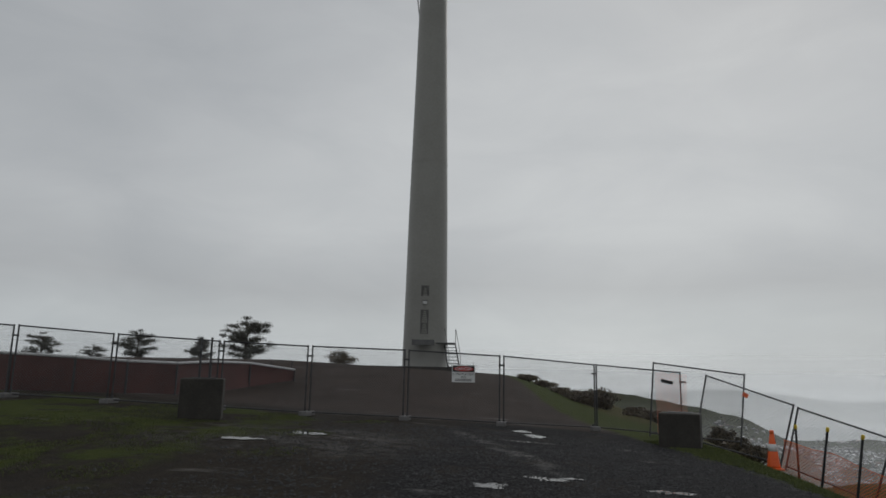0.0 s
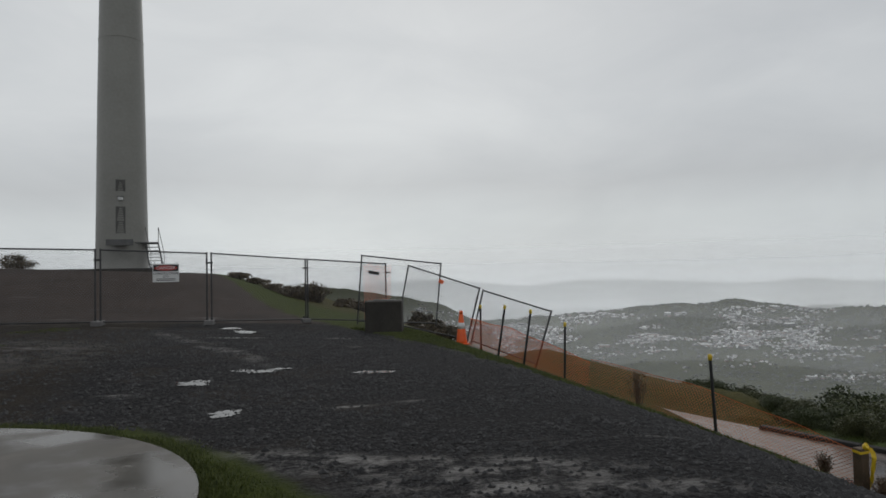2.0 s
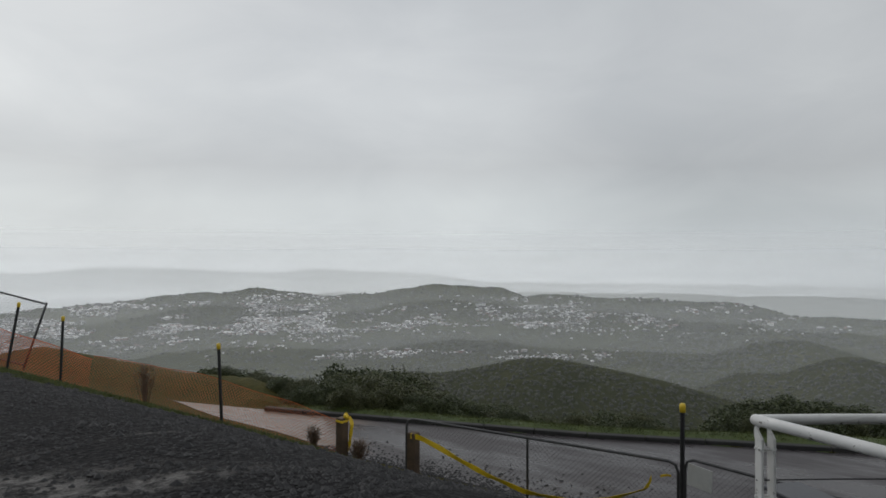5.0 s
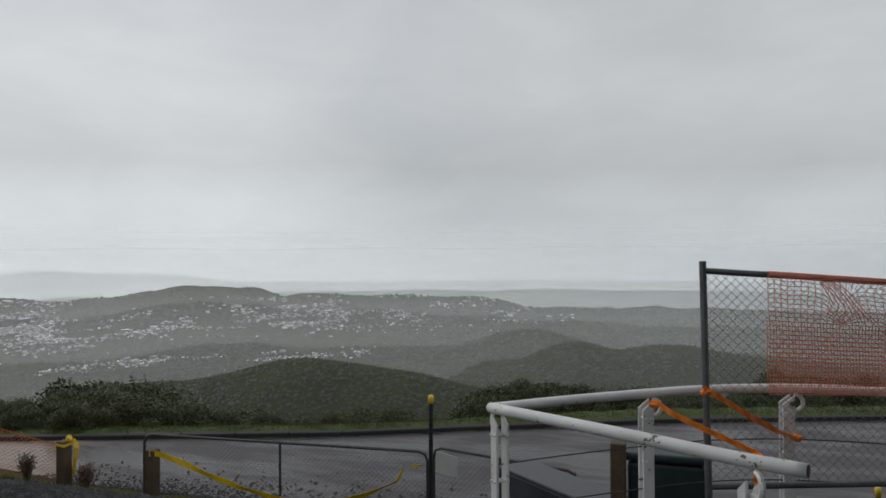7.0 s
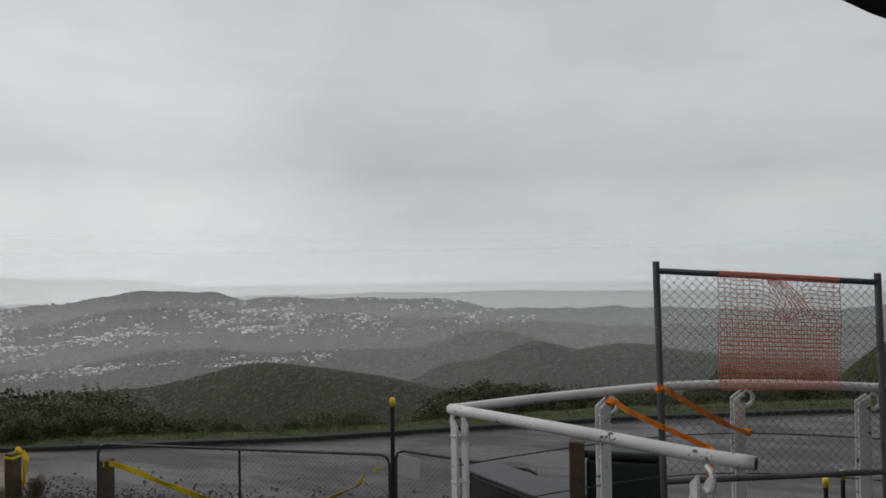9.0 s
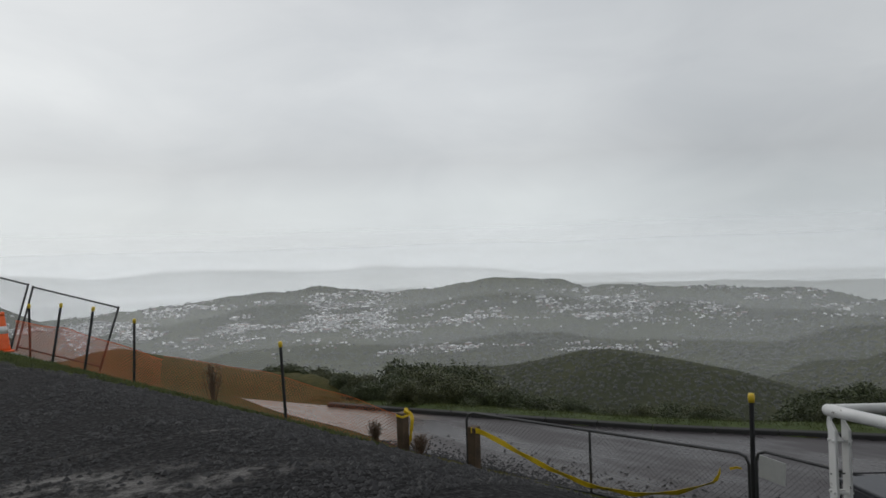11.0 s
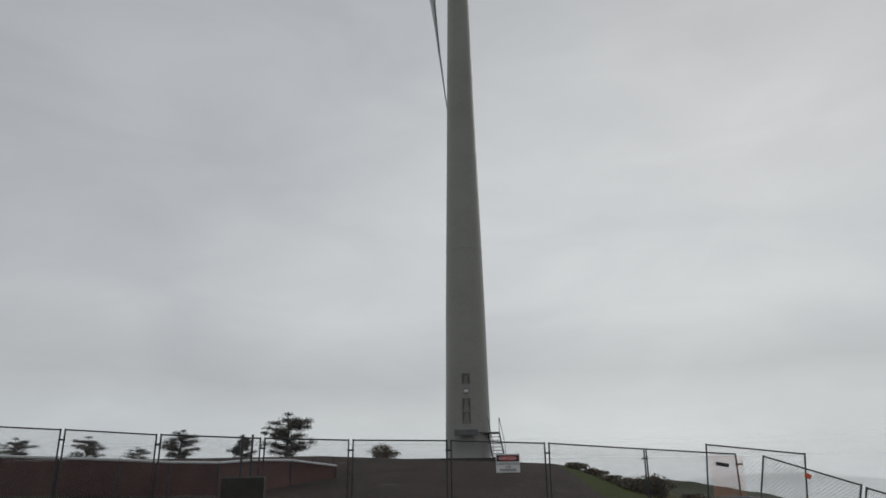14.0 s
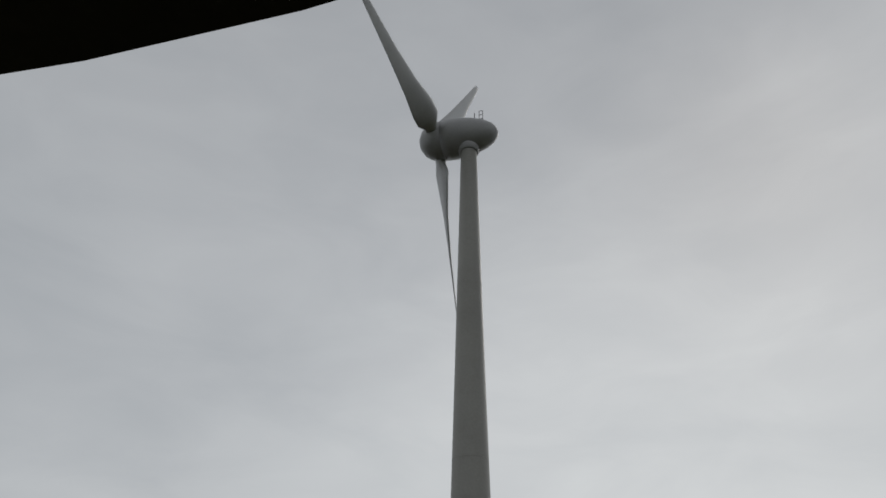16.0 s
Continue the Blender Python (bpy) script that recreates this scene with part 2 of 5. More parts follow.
def ground_mat():
    """Wet dark gravel on the flat, grass along the bank and on the left, bare brown earth behind the fence."""
    k = Nodes("wet_gravel_grass_and_earth")
    w = k.place()
    xyz = k.add("ShaderNodeSeparateXYZ")
    k.link(w, xyz.inputs[0])
    x, y = xyz.outputs[0], xyz.outputs[1]
    ragged = k.math("MULTIPLY", k.math("SUBTRACT", k.noise(w, 0.9, 6.0, 0.65), 0.5), 1.5)
    fine = k.noise(w, 22.0, 4.0, 0.6)
    mid = k.noise(w, 3.5, 5.0)
    broad = k.noise(w, 0.35, 4.0)
    gravel = k.ramp(fine, [(0.32, (0.005, 0.005, 0.0055)), (0.52, (0.020, 0.0196, 0.0205)), (0.72, (0.066, 0.065, 0.067))])
    mud = k.ramp(mid, [(0.3, (0.034, 0.030, 0.027)), (0.7, (0.092, 0.083, 0.075))])
    # pale washed streaks run across the gravel
    streak = k.noise(w, 0.55, 5.0, 0.6, (0.55, 1.7, 1.0))
    def wash(slope, at_zero, width, x0, x1):
        off = k.math("SUBTRACT", k.math("ADD", y, k.math("MULTIPLY", ragged, width * 1.1)), k.math("ADD", k.math("MULTIPLY", x, slope), at_zero))
        inside = k.step(k.math("ABSOLUTE", off, 0.0), width, width * 0.25)
        return k.math("MULTIPLY", inside, k.math("MULTIPLY", k.step(x, x0 - 0.5, x0 + 0.5), k.step(x, x1 + 0.8, x1 - 0.8)))

    bands = k.math("MAXIMUM", wash(-0.42, 6.05, 0.55, -1.3, 2.6), k.math("MAXIMUM", k.math("MAXIMUM", k.math("MULTIPLY", wash(-2.1, 11.9, 0.9, -2.9, -0.3), 0.7), wash(-0.30, 5.35, 0.35, 0.4, 3.2)), k.math("MULTIPLY", wash(0.1, 14.5, 2.6, -8.5, -3.2), 0.5)))
    patchy = k.math("MULTIPLY", k.math("MULTIPLY", bands, 0.75), k.step(k.noise(w, 1.9, 7.0, 0.72), 0.42, 0.58))
    washed = k.math("MAXIMUM", k.math("MULTIPLY", k.step(streak, 0.60, 0.72), 0.7), patchy)
    base = k.mix(washed, gravel, mud)
    # brown silt lies among the stones in broad patches
    silt = k.math("MULTIPLY", k.step(k.noise(w, 0.7, 6.0, 0.65), 0.50, 0.64), k.step(x, 2.5, 0.0))
    base = k.mix(k.math("MULTIPLY", silt, 0.55), base, k.ramp(mid, [(0.3, (0.024, 0.019, 0.015)), (0.7, (0.055, 0.045, 0.036))]))
    # trampled brown mud towards the west
    trodden = k.math("MULTIPLY", k.step(k.math("ADD", x, k.math("MULTIPLY", ragged, 1.6)), -2.6, -3.6), k.math("SUBTRACT", 1.0, k.math("MULTIPLY", patchy, 0.7)))
    base = k.mix(k.math("MULTIPLY", trodden, 0.8), base, k.ramp(mid, [(0.3, (0.018, 0.014, 0.010)), (0.7, (0.046, 0.037, 0.027))]))
    # bare brown earth behind the fence
    earth = k.ramp(k.math("ADD", k.math("MULTIPLY", mid, 0.5), k.math("MULTIPLY", broad, 0.5)), [(0.3, (0.036, 0.027, 0.023)), (0.7, (0.082, 0.063, 0.054))])
    base = k.mix(k.step(k.math("ADD", y, ragged), 21.0, 23.0), base, earth)
    # grass: along the bank, round the pad, on the left, in tufts
    edge = k.math("SUBTRACT", x, k.math("ADD", k.math("MULTIPLY", y, -0.235), 8.75))
    bank = k.math("MAXIMUM", k.step(k.math("ADD", edge, k.math("MULTIPLY", ragged, 0.5)), -0.95, -0.5), k.math("MULTIPLY", k.step(k.math("ADD", edge, k.math("MULTIPLY", ragged, 0.6)), -2.3, -1.8), k.step(k.math("ADD", y, ragged), 5.6, 6.8)))
    dx, dy = k.math("ADD", x, 4.0), k.math("SUBTRACT", y, 5.0)
    ring = k.math("SQRT", k.math("ADD", k.math("MULTIPLY", dx, dx), k.math("MULTIPLY", dy, dy)), 0.0)
    reach = k.math("SUBTRACT", k.math("ADD", ring, k.math("MULTIPLY", ragged, 0.45)), k.math("MULTIPLY", k.step(y, 6.4, 4.5), 0.6))
    pad_rim = k.math("MULTIPLY", k.step(reach, 3.85, 3.55), k.step(y, 3.0, 4.2))
    near_grass = k.math("MULTIPLY", k.step(k.math("ADD", y, k.math("MULTIPLY", ragged, 0.6)), 5.0, 4.5), k.step(k.math("ADD", x, ragged), 0.9, 0.4))
    left_grass = k.math("MULTIPLY", k.step(k.math("ADD", x, k.math("MULTIPLY", ragged, 2.2)), -6.0, -7.6), k.math("MULTIPLY", k.step(k.math("ADD", y, ragged), 20.5, 19.5), k.step(k.noise(w, 0.45, 5.0, 0.65), 0.47, 0.58)))
    right_grass = k.math("MULTIPLY", k.step(k.math("ADD", x, ragged), 1.0, 2.4), k.step(y, 22.0, 23.2))
    green = k.math("MAXIMUM", k.math("MAXIMUM", bank, pad_rim), k.math("MAXIMUM", k.math("MAXIMUM", near_grass, k.math("MULTIPLY", left_grass, 0.85)), right_grass))
    blades = k.noise(w, 30.0, 4.0, 0.7, (1.0, 1.0, 0.3))
    grass = k.ramp(k.math("ADD", k.math("MULTIPLY", blades, 0.6), k.math("MULTIPLY", mid, 0.4)), [(0.3, (0.028, 0.040, 0.007)), (0.55, (0.066, 0.084, 0.016)), (0.75, (0.115, 0.118, 0.030))])
    dry = k.ramp(mid, [(0.3, (0.055, 0.048, 0.016)), (0.7, (0.125, 0.098, 0.038))])
    grass = k.mix(k.math("MULTIPLY", k.step(edge, 0.3, 1.4), 0.7), grass, dry)
    k.link(k.mix(green, base, grass), k.b.inputs["Base Color"])
    wet = k.math("MULTIPLY", k.math("MAXIMUM", k.step(streak, 0.62, 0.74), patchy), k.math("SUBTRACT", 1.0, green))
    k.link(k.math("SUBTRACT", k.math("ADD", k.math("MULTIPLY", mid, 0.2), 0.68), k.math("MULTIPLY", wet, 0.42)), k.b.inputs["Roughness"])
    rel = k.math("ADD", k.math("MULTIPLY", fine, k.math("SUBTRACT", 1.0, k.math("MULTIPLY", wet, 0.8))), k.math("MULTIPLY", blades, green))
    k.link(k.math("ADD", k.math("MULTIPLY", wet, 0.36), 0.06), k.b.inputs["Specular IOR Level"])
    k.bump(rel, 1.0, 0.05)
    return k.m


def hillside_mat():
    k = Nodes("scrub_covered_hills")
    w = k.place()
    a, b, c = k.noise(w, 0.005, 6.0, 0.7), k.noise(w, 0.03, 6.0, 0.7), k.noise(w, 0.25, 5.0, 0.7)
    f = k.math("ADD", k.math("MULTIPLY", a, 0.4), k.math("ADD", k.math("MULTIPLY", b, 0.35), k.math("MULTIPLY", c, 0.25)))
    k.link(k.ramp(f, [(0.36, (0.020, 0.026, 0.008)), (0.50, (0.040, 0.045, 0.015)), (0.64, (0.078, 0.078, 0.030))]), k.b.inputs["Base Color"])
    k.b.inputs["Roughness"].default_value = 0.95
    k.b.inputs["Specular IOR Level"].default_value = 0.1
    k.bump(k.math("ADD", b, c), 0.6, 4.0)
    return k.m


def verge_mat():
    k = Nodes("mown_verge_grass")
    w = k.place()
    blades, mid = k.noise(w, 35.0, 4.0, 0.7), k.noise(w, 2.0, 5.0)
    f = k.math("ADD", k.math("MULTIPLY", blades, 0.55), k.math("MULTIPLY", mid, 0.45))
    k.link(k.ramp(f, [(0.3, (0.025, 0.048, 0.007)), (0.7, (0.080, 0.11, 0.018))]), k.b.inputs["Base Color"])
    k.b.inputs["Roughness"].default_value = 0.8
    k.bump(blades, 0.8, 0.03)
    return k.m


def road_mat():
    """Wet chip-seal: dark, with smooth wet wheel lines, turning to pale washed clay further along."""
    k = Nodes("wet_asphalt")
    w = k.place()
    xyz = k.add("ShaderNodeSeparateXYZ")
    k.link(w, xyz.inputs[0])
    fine, mid = k.noise(w, 45.0, 3.0), k.noise(w, 0.8, 6.0, 0.6, (1.6, 0.45, 1.0))
    tar = k.ramp(k.math("ADD", k.math("MULTIPLY", fine, 0.4), k.math("MULTIPLY", mid, 0.6)), [(0.3, (0.038, 0.034, 0.036)), (0.7, (0.078, 0.070, 0.072))])
    clay = k.ramp(mid, [(0.3, (0.18, 0.135, 0.107)), (0.7, (0.28, 0.215, 0.175))])
    k.link(k.mix(k.math("MULTIPLY", k.step(k.math("ADD", k.math("SUBTRACT", xyz.outputs[1], k.math("MULTIPLY", xyz.outputs[0], 0.8)), k.math("MULTIPLY", mid, 2.0)), 2.3, 3.7), 0.9), tar, clay), k.b.inputs["Base Color"])
    k.link(k.math("ADD", k.math("MULTIPLY", k.step(mid, 0.42, 0.62), 0.30), 0.26), k.b.inputs["Roughness"])
    k.b.inputs["Specular IOR Level"].default_value = 0.3
    k.bump(fine, 0.35, 0.006)
    return k.m


def slab_mat():
    k = Nodes("wet_pale_concrete_slab")
    w = k.place()
    film, fine, mid = k.noise(w, 0.55, 5.0), k.noise(w, 60.0, 3.0), k.noise(w, 2.2, 5.0)
    k.link(k.ramp(k.math("ADD", k.math("MULTIPLY", film, 0.6), k.math("MULTIPLY", mid, 0.4)), [(0.35, (0.050, 0.044, 0.036)), (0.65, (0.13, 0.117, 0.10))]), k.b.inputs["Base Color"])
    k.link(k.math("ADD", k.math("MULTIPLY", k.step(film, 0.40, 0.56), 0.38), 0.17), k.b.inputs["Roughness"])
    k.b.inputs["Specular IOR Level"].default_value = 0.32
    k.bump(fine, 0.06, 0.003)
    return k.m


def puddle_mat():
    k = Nodes("standing_water")
    k.b.inputs["Base Color"].default_value = (0.045, 0.042, 0.038, 1)
    k.b.inputs["Specular IOR Level"].default_value = 0.35
    k.link(k.math("ADD", k.math("MULTIPLY", k.noise(k.place(), 3.0), 0.1), 0.02), k.b.inputs["Roughness"])
    k.bump(k.noise(k.place(), 9.0, 2.0), 0.08, 0.01)
    return k.m


def sea_mat():
    k = Nodes("grey_harbour_water")
    k.b.inputs["Base Color"].default_value = (0.10, 0.12, 0.13, 1)
    k.b.inputs["Roughness"].default_value = 0.25
    k.bump(k.noise(k.place(), 0.02, 5.0), 0.4, 2.0)
    return k.m


def haze_sheet_mat(name, thick, low, high):
    """Sheet standing in for distance haze, lit by the whole sky, thinning upwards."""
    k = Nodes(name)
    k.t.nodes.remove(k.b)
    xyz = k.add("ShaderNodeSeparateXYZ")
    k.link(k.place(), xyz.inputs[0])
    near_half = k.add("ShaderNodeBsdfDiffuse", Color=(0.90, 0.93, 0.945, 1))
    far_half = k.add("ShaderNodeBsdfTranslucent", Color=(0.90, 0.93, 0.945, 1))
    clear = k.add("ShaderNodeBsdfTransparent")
    # normals are forced upright, so both sides take light from the sky above
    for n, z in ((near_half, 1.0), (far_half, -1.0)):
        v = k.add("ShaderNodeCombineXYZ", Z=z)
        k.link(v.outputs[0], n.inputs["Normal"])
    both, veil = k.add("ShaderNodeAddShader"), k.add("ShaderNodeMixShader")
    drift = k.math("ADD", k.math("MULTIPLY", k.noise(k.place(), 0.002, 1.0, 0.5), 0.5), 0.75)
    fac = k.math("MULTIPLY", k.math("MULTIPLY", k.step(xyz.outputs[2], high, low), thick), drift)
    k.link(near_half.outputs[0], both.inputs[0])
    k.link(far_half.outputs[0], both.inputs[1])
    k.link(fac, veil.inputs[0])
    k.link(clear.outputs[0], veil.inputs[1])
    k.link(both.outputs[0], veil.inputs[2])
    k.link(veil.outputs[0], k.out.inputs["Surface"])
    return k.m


white_rail = chipped_paint()
light_wire = surface("bright_wire", (0.20, 0.19, 0.185), (0.34, 0.33, 0.32), 0.45, 0.3, 60, 4)
leaf_dark = leaf_mat("dark_scrub_leaves", (0.022, 0.034, 0.008), (0.066, 0.082, 0.020))
leaf_olive = leaf_mat("olive_scrub_leaves", (0.032, 0.040, 0.011), (0.088, 0.096, 0.028))
# needle colour lightened to stand in for haze at that distance
leaf_pine_hazed = leaf_mat("hazed_pine_needles", (0.062, 0.064, 0.052), (0.145, 0.142, 0.115))
leaf_brown = leaf_mat("brown_heath_leaves", (0.058, 0.044, 0.027), (0.16, 0.122, 0.070))
leaf_grass = leaf_mat("wet_grass_blades", (0.038, 0.056, 0.008), (0.115, 0.135, 0.026))
leaf_far = leaf_mat("far_hillside_scrub", (0.011, 0.015, 0.004), (0.031, 0.036, 0.011))
house_mat = house_paint()
ground_m, hill_m, verge_m, road_m, slab_m, water_m, sea_m = ground_mat(), hillside_mat(), verge_mat(), road_mat(), slab_mat(), puddle_mat(), sea_mat()


# ---- building helpers ----
def mesh_of(name, bm, material, smooth=False):
    me = bpy.data.meshes.new(name)
    if smooth:
        for f in bm.faces:
            f.smooth = True
    bm.to_mesh(me)
    bm.free()
    me.materials.append(material)
    return me


def part(name, bm, material, parent, label="", smooth=False):
    ob = new(name, mesh_of(name, bm, material, smooth))
    ob.parent = parent
    if label:
        tagged(ob, label)
    return ob


def single(name, bm, material, label, category, group="", kind="", smooth=False):
    return tagged(new(name, mesh_of(name, bm, material, smooth)), label, category, group, kind)


def thing(name, place, label, category, group="", kind=""):
    ob = new(name)
    ob.location = place
    ob.empty_display_size = 0.2
    return tagged(ob, label, category, group, kind)


def bar(bm, a, b, r, sides=8, r2=None, caps=True):
    """A round bar from a to b."""
    a, b = Vector(a), Vector(b)
    q = (b - a).to_track_quat("Z", "Y").to_matrix()
    ends = []
    for p, rad in ((a, r), (b, r if r2 is None else r2)):
        ends.append([bm.verts.new(p + q @ Vector((rad * math.cos(2 * math.pi * i / sides), rad * math.sin(2 * math.pi * i / sides), 0))) for i in range(sides)])
    for i in range(sides):
        j = (i + 1) % sides
        bm.faces.new((ends[0][i], ends[0][j], ends[1][j], ends[1][i]))
    if caps and sides > 2:
        bm.faces.new(ends[0][::-1])
        bm.faces.new(ends[1])
    return bm


def pipe(bm, pts, r, sides=8):
    """A bent pipe through pts with mitred joints."""
    pts = [Vector(p) for p in pts]
    rings = []
    ref = Vector((0, 0, 1)) if abs((pts[1] - pts[0]).normalized().z) < 0.9 else Vector((1, 0, 0))
    for i, p in enumerate(pts):
        d = (pts[min(i + 1, len(pts) - 1)] - pts[max(i - 1, 0)]).normalized()
        u = d.cross(ref).normalized()
        v = d.cross(u).normalized()
        rings.append([bm.verts.new(p + r * (math.cos(2 * math.pi * k / sides) * u + math.sin(2 * math.pi * k / sides) * v)) for k in range(sides)])
        ref = -v if v.dot(ref) < 0 else v
    for a, b in zip(rings, rings[1:]):
        for k in range(sides):
            j = (k + 1) % sides
            bm.faces.new((a[k], a[j], b[j], b[k]))
    bm.faces.new(rings[0][::-1])
    bm.faces.new(rings[-1])
    bmesh.ops.recalc_face_normals(bm, faces=bm.faces)
    return bm


def block(bm, size, m=Matrix(), bevel=0.0):
    """A box of that size round the origin of m, its edges broken."""
    made = bmesh.ops.create_cube(bm, size=1.0, matrix=m @ Matrix.Diagonal((*size, 1)))
    if bevel:
        edges = {e for v in made["verts"] for e in v.link_edges}
        bmesh.ops.bevel(bm, geom=list(edges), offset=bevel, segments=2, affect="EDGES", profile=0.5)
    return bm


def lathe(bm, profile, sides=32, m=Matrix()):
    rings = [[bm.verts.new(m @ Vector((r * math.cos(2 * math.pi * i / sides), r * math.sin(2 * math.pi * i / sides), z))) for i in range(sides)] for r, z in profile]
    for a, b in zip(rings, rings[1:]):
        for i in range(sides):
            j = (i + 1) % sides
            bm.faces.new((a[i], a[j], b[j], b[i]))
    bm.faces.new(rings[0][::-1])
    bm.faces.new(rings[-1])
    return bm


def sm(a, b, v):
    t = np.clip((np.asarray(v, float) - a) / (b - a), 0, 1)
    return t * t * (3 - 2 * t)


def polar(az, d, z=0.0):
    a = radians(az)
    return Vector((-d * math.sin(a), d * math.cos(a), z))


# ---- ground ----
EYE = 1.6


def kerb_x(y):
    return np.interp(np.asarray(y, float), (-40, -6.6, -4, 0, 4, 6, 8, 10, 12, 18), (27.9, 17.6, 16.8, 15.4, 13.55, 12.6, 11.9, 11.2, 10.5, 8.7))


def verge_wide(y):
    """The mown strip between kerb and slope."""
    return 0.5 + 0.35 * (1 - sm(1.0, 6.0, y))


def lumps(x, y, size, seed=0.0):
    """Soft uneven relief between -1 and 1, in patches of that size, at three scales."""
    total, amp = 0.0, 0.55
    for k in range(3):
        u, v = x / size + 17.3 * k + seed, y / size - 9.1 * k + seed * 1.7
        i, j = np.floor(u), np.floor(v)
        f, g = u - i, v - j
        f, g = f * f * (3 - 2 * f), g * g * (3 - 2 * g)

        def corner(a, b):
            h = np.sin(a * 127.1 + b * 311.7) * 43758.5453
            return 2 * (h - np.floor(h)) - 1

        total = total + amp * ((corner(i, j) * (1 - f) + corner(i + 1, j) * f) * (1 - g) + (corner(i, j + 1) * (1 - f) + corner(i + 1, j + 1) * f) * g)
        size, amp = size * 0.46, amp * 0.55
    return total


def ridge(az, r, where, far, inner, outer, turns, angles, floor):
    """A hill line at the distance far: its crest stands at the given angles over the eye's level, turn by turn."""
    order = np.argsort(turns)
    e = np.interp(az, np.array(turns)[order], np.array(angles)[order])
    soft = sum(np.interp(az + o, np.array(turns)[order], np.array(angles)[order]) for o in (-0.6, -0.3, 0.3, 0.6))
    crest = EYE + far * np.tan(np.radians((e + soft) / 5))
    fall = np.where(r < far, np.exp(-((r - far) / inner) ** 2), np.exp(-((r - far) / outer) ** 2))
    return np.maximum(where, floor + np.maximum(crest - floor, 0) * fall)


def hills(x, y):
    """The valley floor, the lines of hills, the harbour and the far shore."""
    r = np.hypot(x, y)
    az = np.degrees(np.arctan2(-x, y))
    harbour = sm(2150, 2500, r) * sm(-46, -36, az)
    floor = -180.0 - 30 * harbour
    z = np.full_like(r, 0.0) + floor
    z = ridge(az, r, z, 380, 150, 90, (-30, -40, -44, -47, -52, -55, -56.5, -59, -61.3, -63.5, -66.8, -70, -73.4, -77, -82, -90), (-22, -13.5, -11, -9.6, -9.7, -9.4, -9.15, -8.7, -8.5, -8.75, -9.2, -9.8, -10.65, -11.5, -14, -22), floor)
    z = ridge(az, r, z, 620, 200, 120, (-66, -72, -73.5, -75.3, -77, -79, -80.8, -82.2, -83.5, -85, -87, -88.5, -90, -92.2, -97, -106, -120), (-14, -11, -10.3, -9.2, -9.0, -8.95, -8.1, -7.65, -7.3, -7.5, -7.95, -7.5, -7.22, -7.4, -8.0, -8.6, -9), floor)
    z = ridge(az, r, z, 260, 110, 90, (-100, -105, -107.4, -108.9, -111, -113.4, -117, -130, -150), (-40, -10, -7.5, -6.4, -5.6, -4.35, -3.6, -2.5, -4), floor)
    z = ridge(az, r, z, 1300, 260, 200, (-66, -71, -74.2, -77, -80, -82.7, -86, -90, -96), (-12, -8.6, -7.0, -5.9, -5.65, -6.0, -7.0, -8.0, -12), floor)
    z = ridge(az, r, z, 2000, 750, 220, (-14, -20, -25, -28.6, -30.3, -32.5, -35, -37.2, -38.5, -40.4, -42.3, -44.2, -47, -48.8, -51, -54, -55.6, -57.2, -58.7, -59.3, -61, -64.4, -68, -71.2, -74, -76.5, -78.5, -80.9, -83, -86, -90.6, -93, -100, -108.5, -110.4, -111.8, -113.4, -120), (-4.4, -4.1, -3.7, -3.28, -2.95, -2.73, -2.75, -2.54, -2.75, -2.95, -3.15, -3.12, -3.03, -2.65, -2.4, -2.43, -2.6, -2.57, -3.1, -3.25, -3.08, -3.2, -3.45, -3.7, -3.75, -3.87, -4.2, -4.93, -5.12, -5.14, -4.97, -4.87, -4.6, -3.95, -3.55, -2.95, -2.75, -2.6), floor)
    z = ridge(az, r, z, 4500, 300, 400, (0, -10, -13, -17, -20.5, -22.6, -25, -28.6, -32, -36, -39, -41.5, -47, -51.8, -54.7, -58, -65), (-1.6, -0.7, -0.6, -0.9, -1.3, -1.15, -0.85, -0.85, -1.0, -1.2, -1.3, -0.97, -1.22, -1.5, -2.0, -3.0, -3.4), floor)
    z = ridge(az, r, z, 1500, 500, 400, (20, 8, 2, -3, -8, -14, -20), (-6, -2.5, -0.9, -0.9, -1.6, -2.6, -6), floor)
    # spurs and gullies on the slopes, smaller towards the crests
    relief = 0.007 * np.minimum(r, 2200) * lumps(x, y, 170.0) + 0.002 * np.minimum(r, 2200) * lumps(x, y, 40.0, 3.0)
    return z + relief * sm(150, 400, r) * (1 - harbour)


def height_at(x, y):
    x, y = np.asarray(x, float), np.asarray(y, float)
    rise = 0.045 * np.clip(2.5 - x, 0, 20) * sm(8, 15, y)
    mound = 1.55 * sm(23, 41, y) * (1 - sm(-4.5, 3.5, x))
    bank = -2.0 * sm(3, 9.5, x)
    top = rise + mound + bank
    u = x - kerb_x(y) - verge_wide(y) - 1.9 * sm(13, 16, y)
    fall = np.maximum(u, 0) * (0.33 + 0.2 * sm(12, 18, y)) + np.maximum(y - 52, 0) * 0.25 * sm(-14, 4, x) + np.maximum(-y - 45, 0) * 0.2 + np.maximum(y - 140, 0) * 0.3 + np.maximum(-x - 120, 0) * 0.3
    north = np.maximum(y - 27, 0) * np.clip(x - 3.5, 0, 12) * 0.03
    near = top + (0.12 + 0.15 * sm(12, 15, y)) * sm(0.1, 0.3 + 1.5 * sm(11, 14, y), x - kerb_x(y)) - fall - north
    if np.max(np.hypot(x, y)) < 60:
        return near
    return np.maximum(near, hills(x, y))


def ground_z(x, y):
    return float(height_at(x, y))


